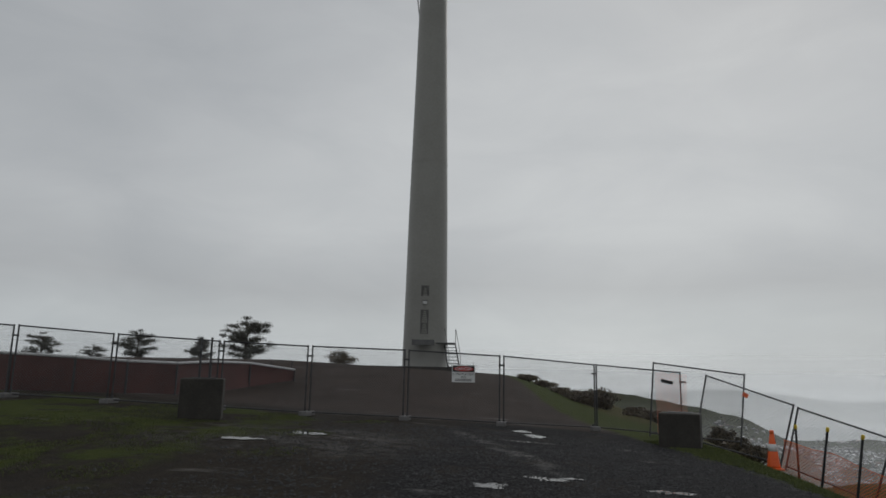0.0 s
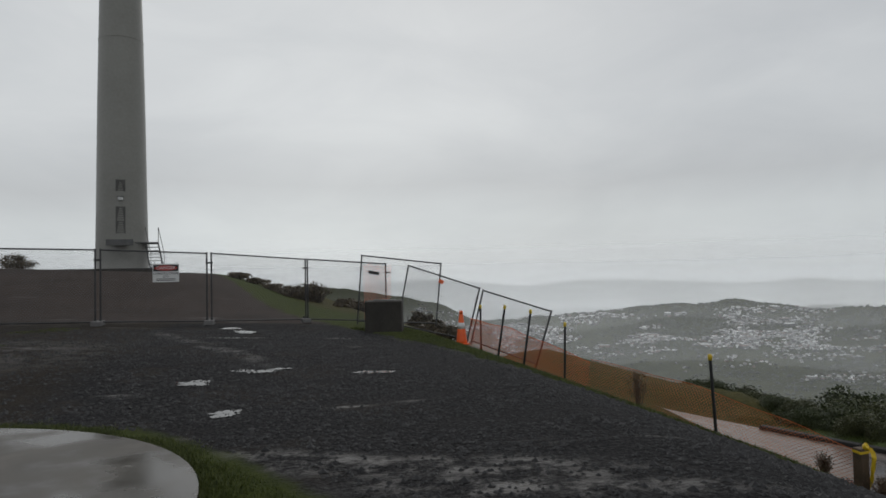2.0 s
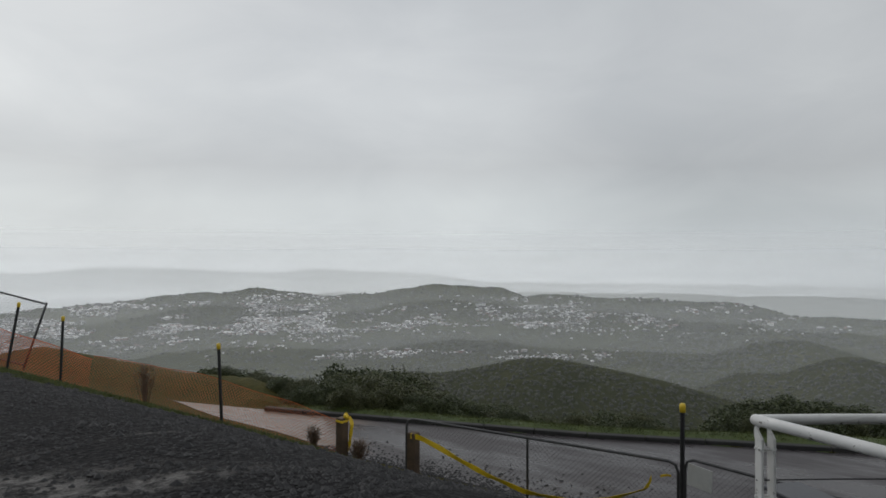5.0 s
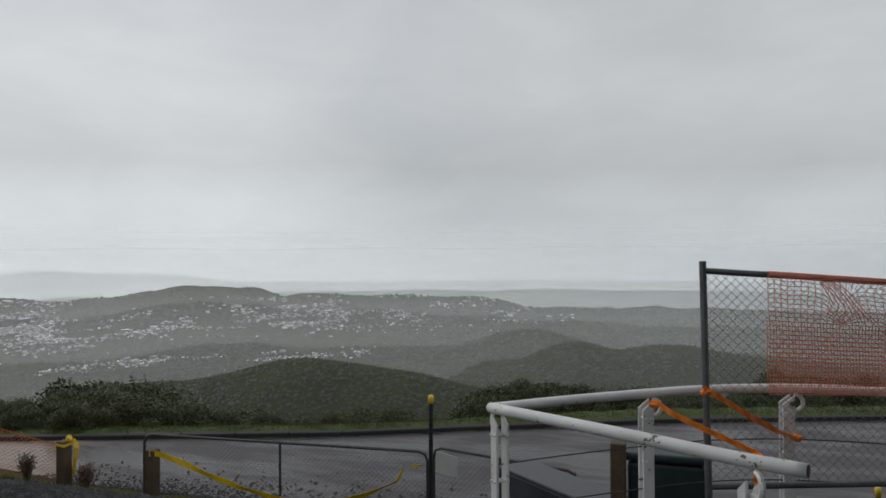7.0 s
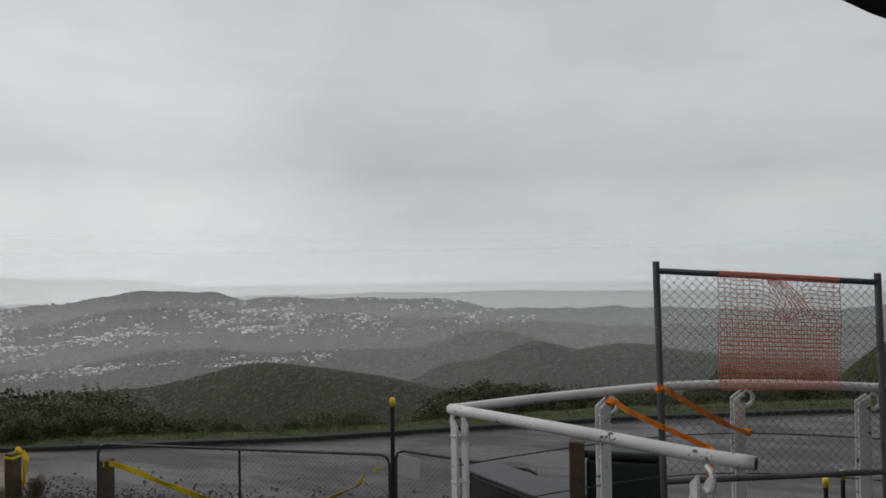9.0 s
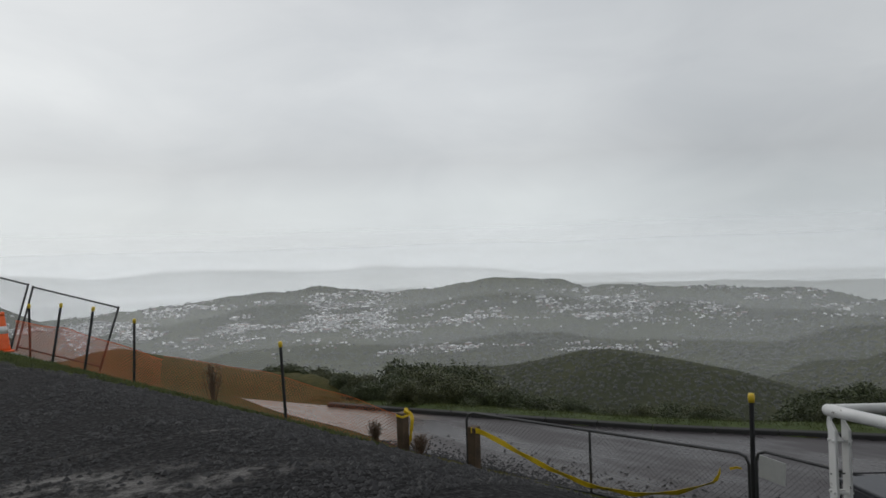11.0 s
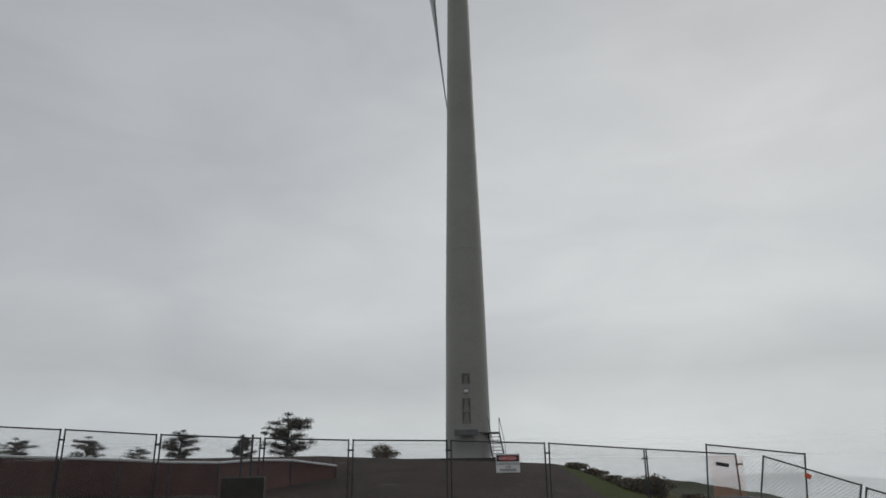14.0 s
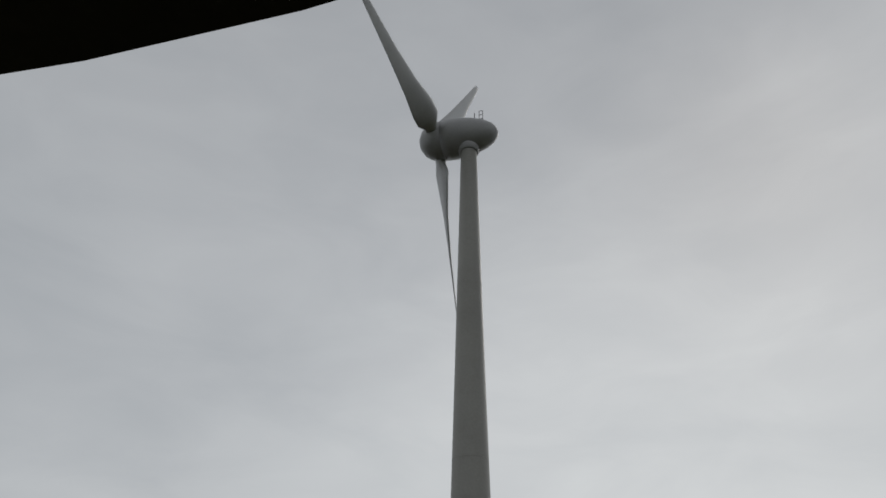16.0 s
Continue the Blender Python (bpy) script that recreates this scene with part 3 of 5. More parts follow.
def build_ground():
    radii = [0.001] + [0.4 * i for i in range(1, 90)]
    while radii[-1] < 4850:
        radii.append(radii[-1] * (1.045 if radii[-1] < 150 else 1.024))
    # finer towards the open valley
    ang = np.radians(np.concatenate([np.arange(-50, 125, 0.22), np.arange(125, 310, 1.25)]))
    n = len(ang)
    rr, aa = np.meshgrid(np.array(radii), ang, indexing="ij")
    x, y = rr * np.sin(aa), rr * np.cos(aa)
    z = height_at(x, y)
    verts = np.stack([x, y, z], -1).reshape(-1, 3)
    i, j = np.meshgrid(np.arange(len(radii) - 1), np.arange(n), indexing="ij")
    jn = (j + 1) % n
    faces = np.stack([i * n + j, i * n + jn, (i + 1) * n + jn, (i + 1) * n + j], -1).reshape(-1, 4)[:, ::-1]
    me = bpy.data.meshes.new("ground")
    me.from_pydata(verts.tolist(), [], faces.tolist())
    me.materials.append(ground_m)
    me.materials.append(hill_m)
    me.materials.append(verge_m)
    mid = verts[faces].mean(1)
    u = mid[:, 0] - kerb_x(mid[:, 1])
    slot = np.where((u > verge_wide(mid[:, 1]) + 0.15 + 3.2 * sm(13, 16, mid[:, 1])) | (np.hypot(mid[:, 0], mid[:, 1]) > 110), 1, np.where((u > 0.0) & (mid[:, 1] < 13), 2, 0))
    me.polygons.foreach_set("material_index", slot.astype(np.int32))
    me.polygons.foreach_set("use_smooth", np.ones(len(faces), dtype=bool))
    me.update()
    return tagged(new("ground", me), "hilltop of wet dark gravel and grass above misty valley", "ground", kind="structure")


build_ground()


def strip(name, x_of, x_to, y0, y1, step, lift, material, label, category, cross=6):
    bm = bmesh.new()
    rows = []
    y = y0
    while y <= y1:
        a, b = float(x_of(y)), float(x_to(y))
        rows.append([bm.verts.new((a + (b - a) * t / cross, y, ground_z(a + (b - a) * t / cross, y) + lift)) for t in range(cross + 1)])
        y += step
    for p, q in zip(rows, rows[1:]):
        for k in range(cross):
            bm.faces.new((p[k], p[k + 1], q[k + 1], q[k]))
    return single(name, bm, material, label, category, kind="structure", smooth=True)


strip("road", lambda y: 8.6 + 0.12 * max(0, 3 - y) + 0.1 * max(0, y - 8) + 0.08 * math.sin(y * 1.3), lambda y: max(kerb_x(y) + 0.02, 8.65 + 0.1 * max(0, y - 8)), -38, 16, 0.5, 0.012, road_m, "wet asphalt road with pale clay wash, below the bank", "road", 10)


def build_kerb():
    y = -38.0
    host = thing("kerb", (0, 0, 0), "dark wet concrete kerb along the road's grass verge", "kerb", kind="structure")
    while y < 12.5:
        a, b = Vector((float(kerb_x(y)), y, 0)), Vector((float(kerb_x(y + 1.0)), y + 1.0, 0))
        d = (b - a).normalized()
        mid = (a + b) / 2
        m = Matrix.Translation((mid.x, mid.y, -1.99 - 0.075)) @ Matrix.Rotation(math.atan2(d.y, d.x), 4, "Z")
        part("kerb_stone", block(bmesh.new(), ((b - a).length - 0.012, 0.18, 0.32), m, 0.02), kerb_mat, host)
        y += 1.0


build_kerb()

bm = bmesh.new()
bmesh.ops.create_circle(bm, cap_ends=True, segments=96, radius=4800, matrix=Matrix.Translation((0, 0, -190)))
single("water", bm, sea_m, "pale grey harbour water under drizzle", "water", kind="structure")


def build_haze_sheets():
    """Ring-shaped sheets between the hill lines that stand in for distance haze."""
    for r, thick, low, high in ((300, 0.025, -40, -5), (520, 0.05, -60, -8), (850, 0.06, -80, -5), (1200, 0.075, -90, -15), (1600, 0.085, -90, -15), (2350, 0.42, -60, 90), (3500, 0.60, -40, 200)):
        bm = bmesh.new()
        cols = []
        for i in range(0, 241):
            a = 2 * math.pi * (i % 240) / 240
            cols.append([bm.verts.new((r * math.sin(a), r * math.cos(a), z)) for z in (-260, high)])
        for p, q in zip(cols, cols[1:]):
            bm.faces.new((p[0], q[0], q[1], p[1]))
        ob = single("mist", bm, haze_sheet_mat("haze_sheet", thick, low, high), "translucent ring sheet standing in for haze over the valley", "mist", kind="structure", smooth=True)
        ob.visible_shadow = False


build_haze_sheets()


# ---- wind turbine ----
def build_turbine():
    base = Vector((-9.4, 47.1, 1.85))
    t = thing("wind_turbine", base, "tall off-white wind turbine on a conical steel tower", "wind turbine")
    prof = [(1.75, -0.6), (1.75, 0.02), (1.62, 0.05), (1.62, 0.16), (1.55, 0.2), (1.55, 1.0), (1.47, 6.0), (1.40, 11.0), (1.17, 22.0), (1.04, 29.0), (0.87, 38.0), (0.755, 44.6), (0.80, 44.7), (0.80, 45.0)]
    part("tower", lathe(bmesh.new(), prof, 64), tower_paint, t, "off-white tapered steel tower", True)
    for z, r in ((15.0, 1.32), (29.5, 1.035)):
        part("flange_seam", lathe(bmesh.new(), [(r, z - 0.03), (r + 0.012, z - 0.02), (r + 0.012, z + 0.02), (r, z + 0.03)], 48), tower_paint, t, "", True)
    for i in range(40):
        a = 2 * math.pi * i / 40
        part("anchor_bolt", lathe(bmesh.new(), [(0.035, 0.02), (0.035, 0.13), (0.02, 0.14)], 6, Matrix.Translation((1.68 * math.cos(a), 1.68 * math.sin(a), 0))), steel_step, t)
    # louvred panels and door on the side that faces the gravel
    face = math.atan2(-base.y, -base.x) - 0.06

    def on_skin(z, r, da=0.0):
        return Matrix.Translation((r * math.cos(face + da), r * math.sin(face + da), z)) @ Matrix.Rotation(face + da, 4, "Z")

    for z, h, name in ((5.55, 0.75, "louvre"), (3.75, 1.0, "door_leaf"), (2.95, 0.8, "louvre")):
        p = part(name, block(bmesh.new(), (0.10, 0.56, h), on_skin(z, 1.50 - 0.014 * z), 0.02), tower_dark, t, "dark louvred panel")
        for k in range(7):
            bm = block(bmesh.new(), (0.05, 0.48, 0.03), on_skin(z - h * 0.42 + h * 0.84 * k / 6, 1.56 - 0.014 * z))
            part("slat", bm, tower_dark, p)
    lamp = part("lamp", block(bmesh.new(), (0.22, 0.28, 0.22), on_skin(4.72, 1.56), 0.04), white_band, t, "small white lamp housing")
    part("lamp_hood", block(bmesh.new(), (0.26, 0.34, 0.05), on_skin(4.85, 1.57), 0.01), steel_step, lamp)
    # landing with steps that run down along the tower to the right
    part("landing", block(bmesh.new(), (1.0, 1.5, 0.10), on_skin(2.1, 2.05), 0.01), steel_step, t, "dark steel landing")
    part("landing_apron", block(bmesh.new(), (0.06, 1.5, 0.3), on_skin(1.93, 2.52), 0.01), steel_step, t)
    stair = part("stair", bmesh.new(), steel_step, t, "steel stair")
    m = on_skin(0, 2.05)
    for k in range(9):
        part("tread", block(bmesh.new(), (0.26, 0.75, 0.04), m @ Matrix.Translation((-1.5 + 0.2 * k, 1.75 + 0.045 * k, 1.95 - 0.22 * k))), steel_step, stair)
    for sy in (-0.38, 0.38):
        part("handrail", pipe(bmesh.new(), [m @ Vector((-1.6, 1.75 + sy, 2.0)), m @ Vector((-1.6, 1.75 + sy, 3.0)), m @ Vector((-1.4, 1.76 + sy, 3.0)), m @ Vector((0.05, 2.1 + sy, 1.25)), m @ Vector((0.1, 2.12 + sy, 0.1))], 0.022, 6), steel_step, stair)
        part("stringer", bar(bmesh.new(), m @ Vector((-1.6, 1.73 + sy, 2.05)), m @ Vector((0.2, 2.12 + sy, 0.05)), 0.05, 6), steel_step, stair)
    part("side_landing", block(bmesh.new(), (0.9, 2.0, 0.08), m @ Matrix.Translation((-1.2, 1.1, 2.0)), 0.01), steel_step, t)
    # egg-shaped nacelle, rotor to the left
    top = Vector((0, 0, 46.6))
    psi = radians(84)
    axis = Vector((-math.sin(psi), math.cos(psi), 0.07)).normalized()
    q = axis.to_track_quat("Z", "Y").to_matrix().to_4x4()
    egg = [(0.03, -3.9), (0.55, -3.75), (1.05, -3.3), (1.5, -2.5), (1.85, -1.4), (2.08, -0.2), (2.16, 0.9), (2.12, 1.7)]
    nac = part("nacelle", lathe(bmesh.new(), [(0.94 * r, 0.95 * z) for r, z in egg], 48, Matrix.Translation(top + axis * 0.75) @ q), nacelle_paint, t, "grey egg-shaped nacelle", True)
    part("yaw_collar", lathe(bmesh.new(), [(0.82, 44.4), (0.95, 44.5), (1.05, 45.3), (0.9, 45.6)], 32), nacelle_paint, nac, "", True)
    part("wind_vane", pipe(bmesh.new(), [top + Vector((0.6, 0, 1.9)), top + Vector((0.6, 0, 3.1))], 0.04, 6), black_steel, nac)
    bm = bmesh.new()
    for dx in (-0.18, 0.18):
        pipe(bm, [top + Vector((1.25 + dx, 0, 1.6)), top + Vector((1.25 + dx, 0, 3.3))], 0.03, 6)
    for dz in (2.2, 2.75, 3.3):
        bar(bm, top + Vector((1.07, 0, dz)), top + Vector((1.43, 0, dz)), 0.025, 6)
    part("instrument_mast", bm, black_steel, nac)
    part("warning_lamp", lathe(bmesh.new(), [(0.12, 0), (0.14, 0.15), (0.05, 0.3)], 12, Matrix.Translation(top + Vector((0.0, 0, 2.1)))), black_steel, nac)
    hubc = top + axis * 3.3
    rotor = part("hub", lathe(bmesh.new(), [(1.98, -0.92), (1.92, -0.1), (1.74, 0.55), (1.36, 1.15), (0.75, 1.55), (0.03, 1.7)], 48, Matrix.Translation(hubc) @ q), nacelle_paint, t, "grey domed rotor hub", True)
    side = Vector((0, 0, 1)).cross(axis).normalized()
    up = axis.cross(side).normalized()
    for k in range(3):
        th = radians(92 + 120 * k)
        way = (math.cos(th) * up + math.sin(th) * side).normalized()
        tang = axis.cross(way).normalized()
        bm = bmesh.new()
        rings = []
        # distance along the blade, chord, thickness, twist in degrees
        for s, chord, thick, twist in ((1.3, 0.95, 0.95, 60), (2.2, 1.0, 0.9, 45), (3.2, 2.0, 0.62, 34), (4.6, 2.15, 0.45, 26), (7.5, 1.6, 0.30, 17), (11.5, 1.15, 0.2, 10), (16.0, 0.78, 0.12, 5), (18.8, 0.55, 0.08, 3), (19.7, 0.42, 0.06, 8), (20.2, 0.18, 0.03, 25)):
            tw = -radians(twist + 12)
            chord, thick = chord * 1.25, thick * 1.5
            cd, td = math.cos(tw) * tang + math.sin(tw) * axis, -math.sin(tw) * tang + math.cos(tw) * axis
            off = hubc + way * s - axis * (0.0008 * s * s) + axis * (0.25 if s > 20 else 0)
            ring = []
            for i in range(16):
                a = 2 * math.pi * i / 16
                c = math.cos(a)
                ring.append(bm.verts.new(off + cd * (chord * (0.5 * c + 0.12)) + td * (thick * 0.5 * math.sin(a) * (0.6 + 0.4 * c))))
            rings.append(ring)
        for a, b in zip(rings, rings[1:]):
            for i in range(16):
                bm.faces.new((a[i], a[(i + 1) % 16], b[(i + 1) % 16], b[i]))
        bm.faces.new(rings[0][::-1])
        bm.faces.new(rings[-1])
        bmesh.ops.recalc_face_normals(bm, faces=bm.faces)
        part("blade", bm, blade_paint, rotor, "pale grey tapered blade", True)
    return t


build_turbine()


def slab(name, place, size, turn, lift, label):
    bm = block(bmesh.new(), (size[0], size[1], 0.3), pose(place[0], place[1], ground_z(*place) + lift - 0.15, 0, 0, turn), 0.03)
    return single(name, bm, concrete, label, "slab", kind="structure")


slab("trim", (-10.4, 45.0), (6.5, 2.6), 12, 0.10, "pale concrete footing round the turbine's base")


# ---- temporary fence ----
def diamond(bm, corners, pitch, r):
    """Chain-link wires across the four-cornered field bl, br, tr, tl."""
    bl, br, tr, tl = (Vector(c) for c in corners)
    w, h = (br - bl).length, (tl - bl).length

    def at(s, t):
        s, t = s / w, t / h
        return (bl * (1 - s) + br * s) * (1 - t) + (tl * (1 - s) + tr * s) * t

    s = -h
    while s < w:
        a, b = max(s, 0), min(s + h, w)
        if b - a > 0.02:
            bar(bm, at(a, a - s), at(b, b - s), r, 3, caps=False)
            bar(bm, at(a, h - (a - s)), at(b, h - (b - s)), r, 3, caps=False)
        s += pitch
    return bm


def fence_panel(corners, label, mid_rail=False, wire=wire_mat, tube=None, group="panels of the temporary fence", pitch=0.085, r=0.024, wr=0.0028, over=0.03, legs=0.1):
    bl, br, tr, tl = (Vector(c) for c in corners)
    tube = tube or galv_dark
    f = thing("temporary_fence", (bl + br) / 2, label, "fence", group)
    o = Vector(f.location)
    for a, b in ((bl, tl), (br, tr)):
        d = (b - a).normalized()
        part("post", bar(bmesh.new(), a - o - d * legs, b - o + d * over, r, 8), tube, f)
    part("top_rail", bar(bmesh.new(), tl - o, tr - o, r * 0.9, 8), tube, f)
    part("bottom_rail", bar(bmesh.new(), bl - o, br - o, r * 0.9, 8), tube, f)
    part("wire_mesh", diamond(bmesh.new(), [c - o for c in (bl, br, tr, tl)], pitch, wr), wire, f, "diamond wire mesh")
    return f


# azimuth, distance, height of the top rail in degrees over the eye
POSTS = ((50.0, 25.0, 3.3), (42.0, 23.3, 3.05), (35.6, 22.3, 2.75), (28.0, 21.2, 2.50), (21.1, 20.7, 2.32), (13.17, 21.1, 2.2), (5.27, 21.4, 1.87), (-2.25, 22.5, 1.28), (-9.0, 22.0, 0.78))


def build_fence():
    spots = [(polar(a, d), EYE + d * math.tan(radians(e))) for a, d, e in POSTS]
    for n, ((p, zp), (q, zq)) in enumerate(zip(spots, spots[1:])):
        d = (q - p).normalized()
        a, b = p + d * 0.065, q - d * 0.065
        if n == 6:
            b = q
        za, zb = ground_z(p.x, p.y) + 0.10, ground_z(q.x, q.y) + 0.10
        f = fence_panel(((a.x, a.y, za), (b.x, b.y, zb), (b.x, b.y, zq), (a.x, a.y, zp)), "grey tubular temporary fence panel with diamond mesh on concrete feet")
        m = Matrix.Translation(Vector((q.x, q.y, zb - 0.10)) - f.location) @ Matrix.Rotation(radians(random.uniform(-8, 8)), 4, "Z")
        foot = part("foot", block(bmesh.new(), (0.26, 0.62, 0.14), m @ Matrix.Translation((0, 0, 0.06)), 0.025), rubber_foot_mat, f, "low concrete foot")
        for s in (-0.065, 0.065):
            part("socket", lathe(bmesh.new(), [(0.036, 0.12), (0.036, 0.2), (0.03, 0.2)], 10, m @ Matrix.Translation((s, 0, 0))), galv_dark, foot)
        part("clamp", block(bmesh.new(), (0.2, 0.07, 0.05), Matrix.Translation(Vector((q.x, q.y, zq - 0.28)) - f.location), 0.008), galv_dark, f)


build_fence()
fence_panel(((2.45, 21.75, 0.1), (4.80, 20.85, 0.0), (5.01, 20.91, 1.86), (2.62, 21.76, 2.18)), "taller wire fence panel standing behind the others", pitch=0.12)
fence_panel(((3.52, 20.55, 0.02), (5.20, 18.75, -0.33), (5.57, 18.67, 1.11), (3.90, 20.60, 1.82)), "leaning fence panel sloping down the bank", pitch=0.1)
fence_panel(((5.28, 18.60, -0.36), (6.30, 16.29, -0.78), (6.67, 16.14, 0.54), (5.65, 18.60, 1.05)), "leaning fence panel sloping down the bank", pitch=0.1)


def net(bm, at, ns, nt, wide, flat=0.2):
    """Ribbons along and across a surface at(s, t), s and t from 0 to 1."""
    grid = [[at(i / ns, j / nt) for j in range(nt + 1)] for i in range(ns + 1)]

    def ribbon(line, across):
        prev = None
        for k, p in enumerate(line):
            d = across(k) * wide / 2
            pair = (bm.verts.new(p - d), bm.verts.new(p + d))
            if prev:
                bm.faces.new((prev[0], prev[1], pair[1], pair[0]))
            prev = pair

    for j in range(nt + 1):
        ribbon([grid[i][j] for i in range(ns + 1)], lambda k: (grid[k][min(j + 1, nt)] - grid[k][max(j - 1, 0)]).normalized())
    for i in range(ns + 1):
        ribbon(grid[i], lambda k: (grid[min(i + 1, ns)][k] - grid[max(i - 1, 0)][k]).normalized())
    return bm


def diamond_net(bm, at, ns, nt, wide):
    """Strands that slant both ways over a surface at(s, t), so that the holes are diamonds."""
    for lean in (1, -1):
        for start in range(-nt, ns + nt, 2):
            prev = None
            for j in range(nt + 1):
                i = start + lean * j if lean > 0 else start + nt - j
                if not 0 <= i <= ns:
                    prev = None
                    continue
                p = at(i / ns, j / nt)
                q = at(min(1, (i + 0.5) / ns), j / nt) - at(max(0, (i - 0.5) / ns), j / nt)
                d = q.normalized() * wide / 2
                pair = (bm.verts.new(p - d), bm.verts.new(p + d))
                if prev:
                    bm.faces.new((prev[0], prev[1], pair[1], pair[0]))
                prev = pair
    prev = None
    for i in range(ns + 1):
        p = at(i / ns, 1.0)
        pair = (bm.verts.new(p), bm.verts.new(p - Vector((0, 0, wide * 1.5))))
        if prev:
            bm.faces.new((prev[0], prev[1], pair[1], pair[0]))
        prev = pair
    return bm


def along(pts, s):
    """A point on the polyline pts, at the fraction s of its length."""
    pts = [Vector(p) for p in pts]
    lens = [(b - a).length for a, b in zip(pts, pts[1:])]
    want = s * sum(lens)
    for a, b, l in zip(pts, pts[1:], lens):
        if want <= l:
            return a.lerp(b, want / l)
        want -= l
    return pts[-1]


def net_between(low, high, ns, nt, wide, wave=0.05, seed=0, weave=net):
    rng = random.Random(seed)
    ph = [rng.uniform(0, 6.28) for _ in range(4)]

    def at(s, t):
        p = along(low, s).lerp(along(high, s), t)
        w = wave * (math.sin(9 * s + 3 * t + ph[0]) + 0.6 * math.sin(23 * s - 5 * t + ph[1]))
        return p + Vector((w, w * 0.4, 0.35 * wave * math.sin(31 * s + ph[2]) * (1 - abs(2 * t - 1)) + 0.02 * math.sin(17 * s + ph[3])))

    return weave(bmesh.new(), at, ns, nt, wide)


def on_ground(x, y, up=0.0):
    return Vector((x, y, ground_z(x, y) + up))


# red mesh tied over the narrow bay of the fence
bay = net_between([(2.65, 21.6, 0.15), (3.5, 21.5, 0.1)], [(2.65, 21.6, 1.9), (3.5, 21.5, 1.82)], 16, 30, 0.006, 0.01, 3)
single("safety_net", bay, red_net, "red plastic mesh tied across a fence bay", "safety net")
tag = single("warning_tag", block(bmesh.new(), (0.34, 0.02, 0.1), pose(2.95, 21.45, 1.62, 0, 12, -10), 0.004), black_paint, "small black tag hung on the fence mesh", "tag")
single("ribbon", block(bmesh.new(), (0.16, 0.02, 0.12), pose(4.95, 20.7, 1.30, 0, 30, 0), 0.01), orange_plastic, "red plastic ribbon tied to a fence post", "ribbon")


# ---- concrete blocks ----
def concrete_block(place, size, turn, label, tubes):
    b = thing("concrete_block", place, label, "concrete block", "concrete ballast blocks")
    b.rotation_euler = (0, 0, radians(turn))
    part("body", block(bmesh.new(), size, Matrix.Translation((0, 0, size[2] / 2 - 0.03)), 0.035), concrete, b)
    part("lifting_plate", block(bmesh.new(), (size[0] * 0.6, 0.3, 0.02), Matrix.Translation((0, 0.05, size[2] - 0.022))), galv_dark, b)
    for s in tubes:
        part("pole", bar(bmesh.new(), (s, 0.1, size[2] - 0.05), (s, 0.1, size[2] + 0.98), 0.028, 8), galv_dark, b)
    return b


pa, pb = polar(29.25, 18.3), polar(-8.6, 18.9)
concrete_block((pa.x, pa.y, ground_z(pa.x, pa.y)), (1.0, 0.9, 1.0), 24, "square concrete ballast block with two steel poles", (-0.12, 0.12))
concrete_block((pb.x, pb.y, ground_z(pb.x, pb.y)), (1.0, 0.9, 0.88), -14, "square concrete ballast block on wet gravel", ())


# ---- danger sign ----
def flat_text(name, words, size, m, material, parent, squash=1.0):
    cu = bpy.data.curves.new(name, "FONT")
    cu.body, cu.size, cu.align_x, cu.align_y = words, size, "CENTER", "CENTER"
    cu.extrude = 0.003
    tmp = new(name, cu)
    bpy.context.view_layer.update()
    me = bpy.data.meshes.new_from_object(tmp.evaluated_get(bpy.context.evaluated_depsgraph_get()))
    bpy.data.objects.remove(tmp)
    me.materials.append(material)
    ob = new(name, me)
    ob.parent = parent
    ob.matrix_local = m @ Matrix.Diagonal((squash, 1, 1, 1))
    return ob


def build_sign():
    p = polar(8.45, 21.0)
    s = thing("danger_sign", (p.x, p.y, 1.74), "white danger construction site sign hung on the fence", "sign")
    s.rotation_euler = (0, 0, radians(6))
    part("board", block(bmesh.new(), (0.70, 0.02, 0.52), Matrix(), 0.006), white_sign, s)
    part("header", block(bmesh.new(), (0.66, 0.006, 0.18), Matrix.Translation((0, -0.014, 0.14))), black_paint, s, "black header band")
    bm = bmesh.new()
    lathe(bm, [(0.5, -0.002), (0.5, 0.004)], 32, Matrix.Translation((0, -0.020, 0.14)) @ Matrix.Rotation(radians(90), 4, "X") @ Matrix.Diagonal((0.60, 0.145, 1, 1)))
    part("oval", bm, red_paint, s, "red oval")
    m = Matrix.Rotation(radians(90), 4, "X")
    flat_text("word", "DANGER", 0.125, Matrix.Translation((0, -0.029, 0.14)) @ m, white_sign, s)
    flat_text("word", "CONSTRUCTION", 0.085, Matrix.Translation((0, -0.014, -0.02)) @ m, black_paint, s)
    flat_text("word", "SITE", 0.085, Matrix.Translation((0, -0.014, -0.11)) @ m, black_paint, s)
    for z in (-0.17, -0.21):
        part("line", block(bmesh.new(), (0.5, 0.004, 0.018), Matrix.Translation((0, -0.012, z))), black_paint, s)
    for x in (-0.3, 0.3):
        part("tie", bar(bmesh.new(), (x, 0.02, 0.23), (x, 0.02, 0.33), 0.006, 6), black_steel, s)


build_sign()


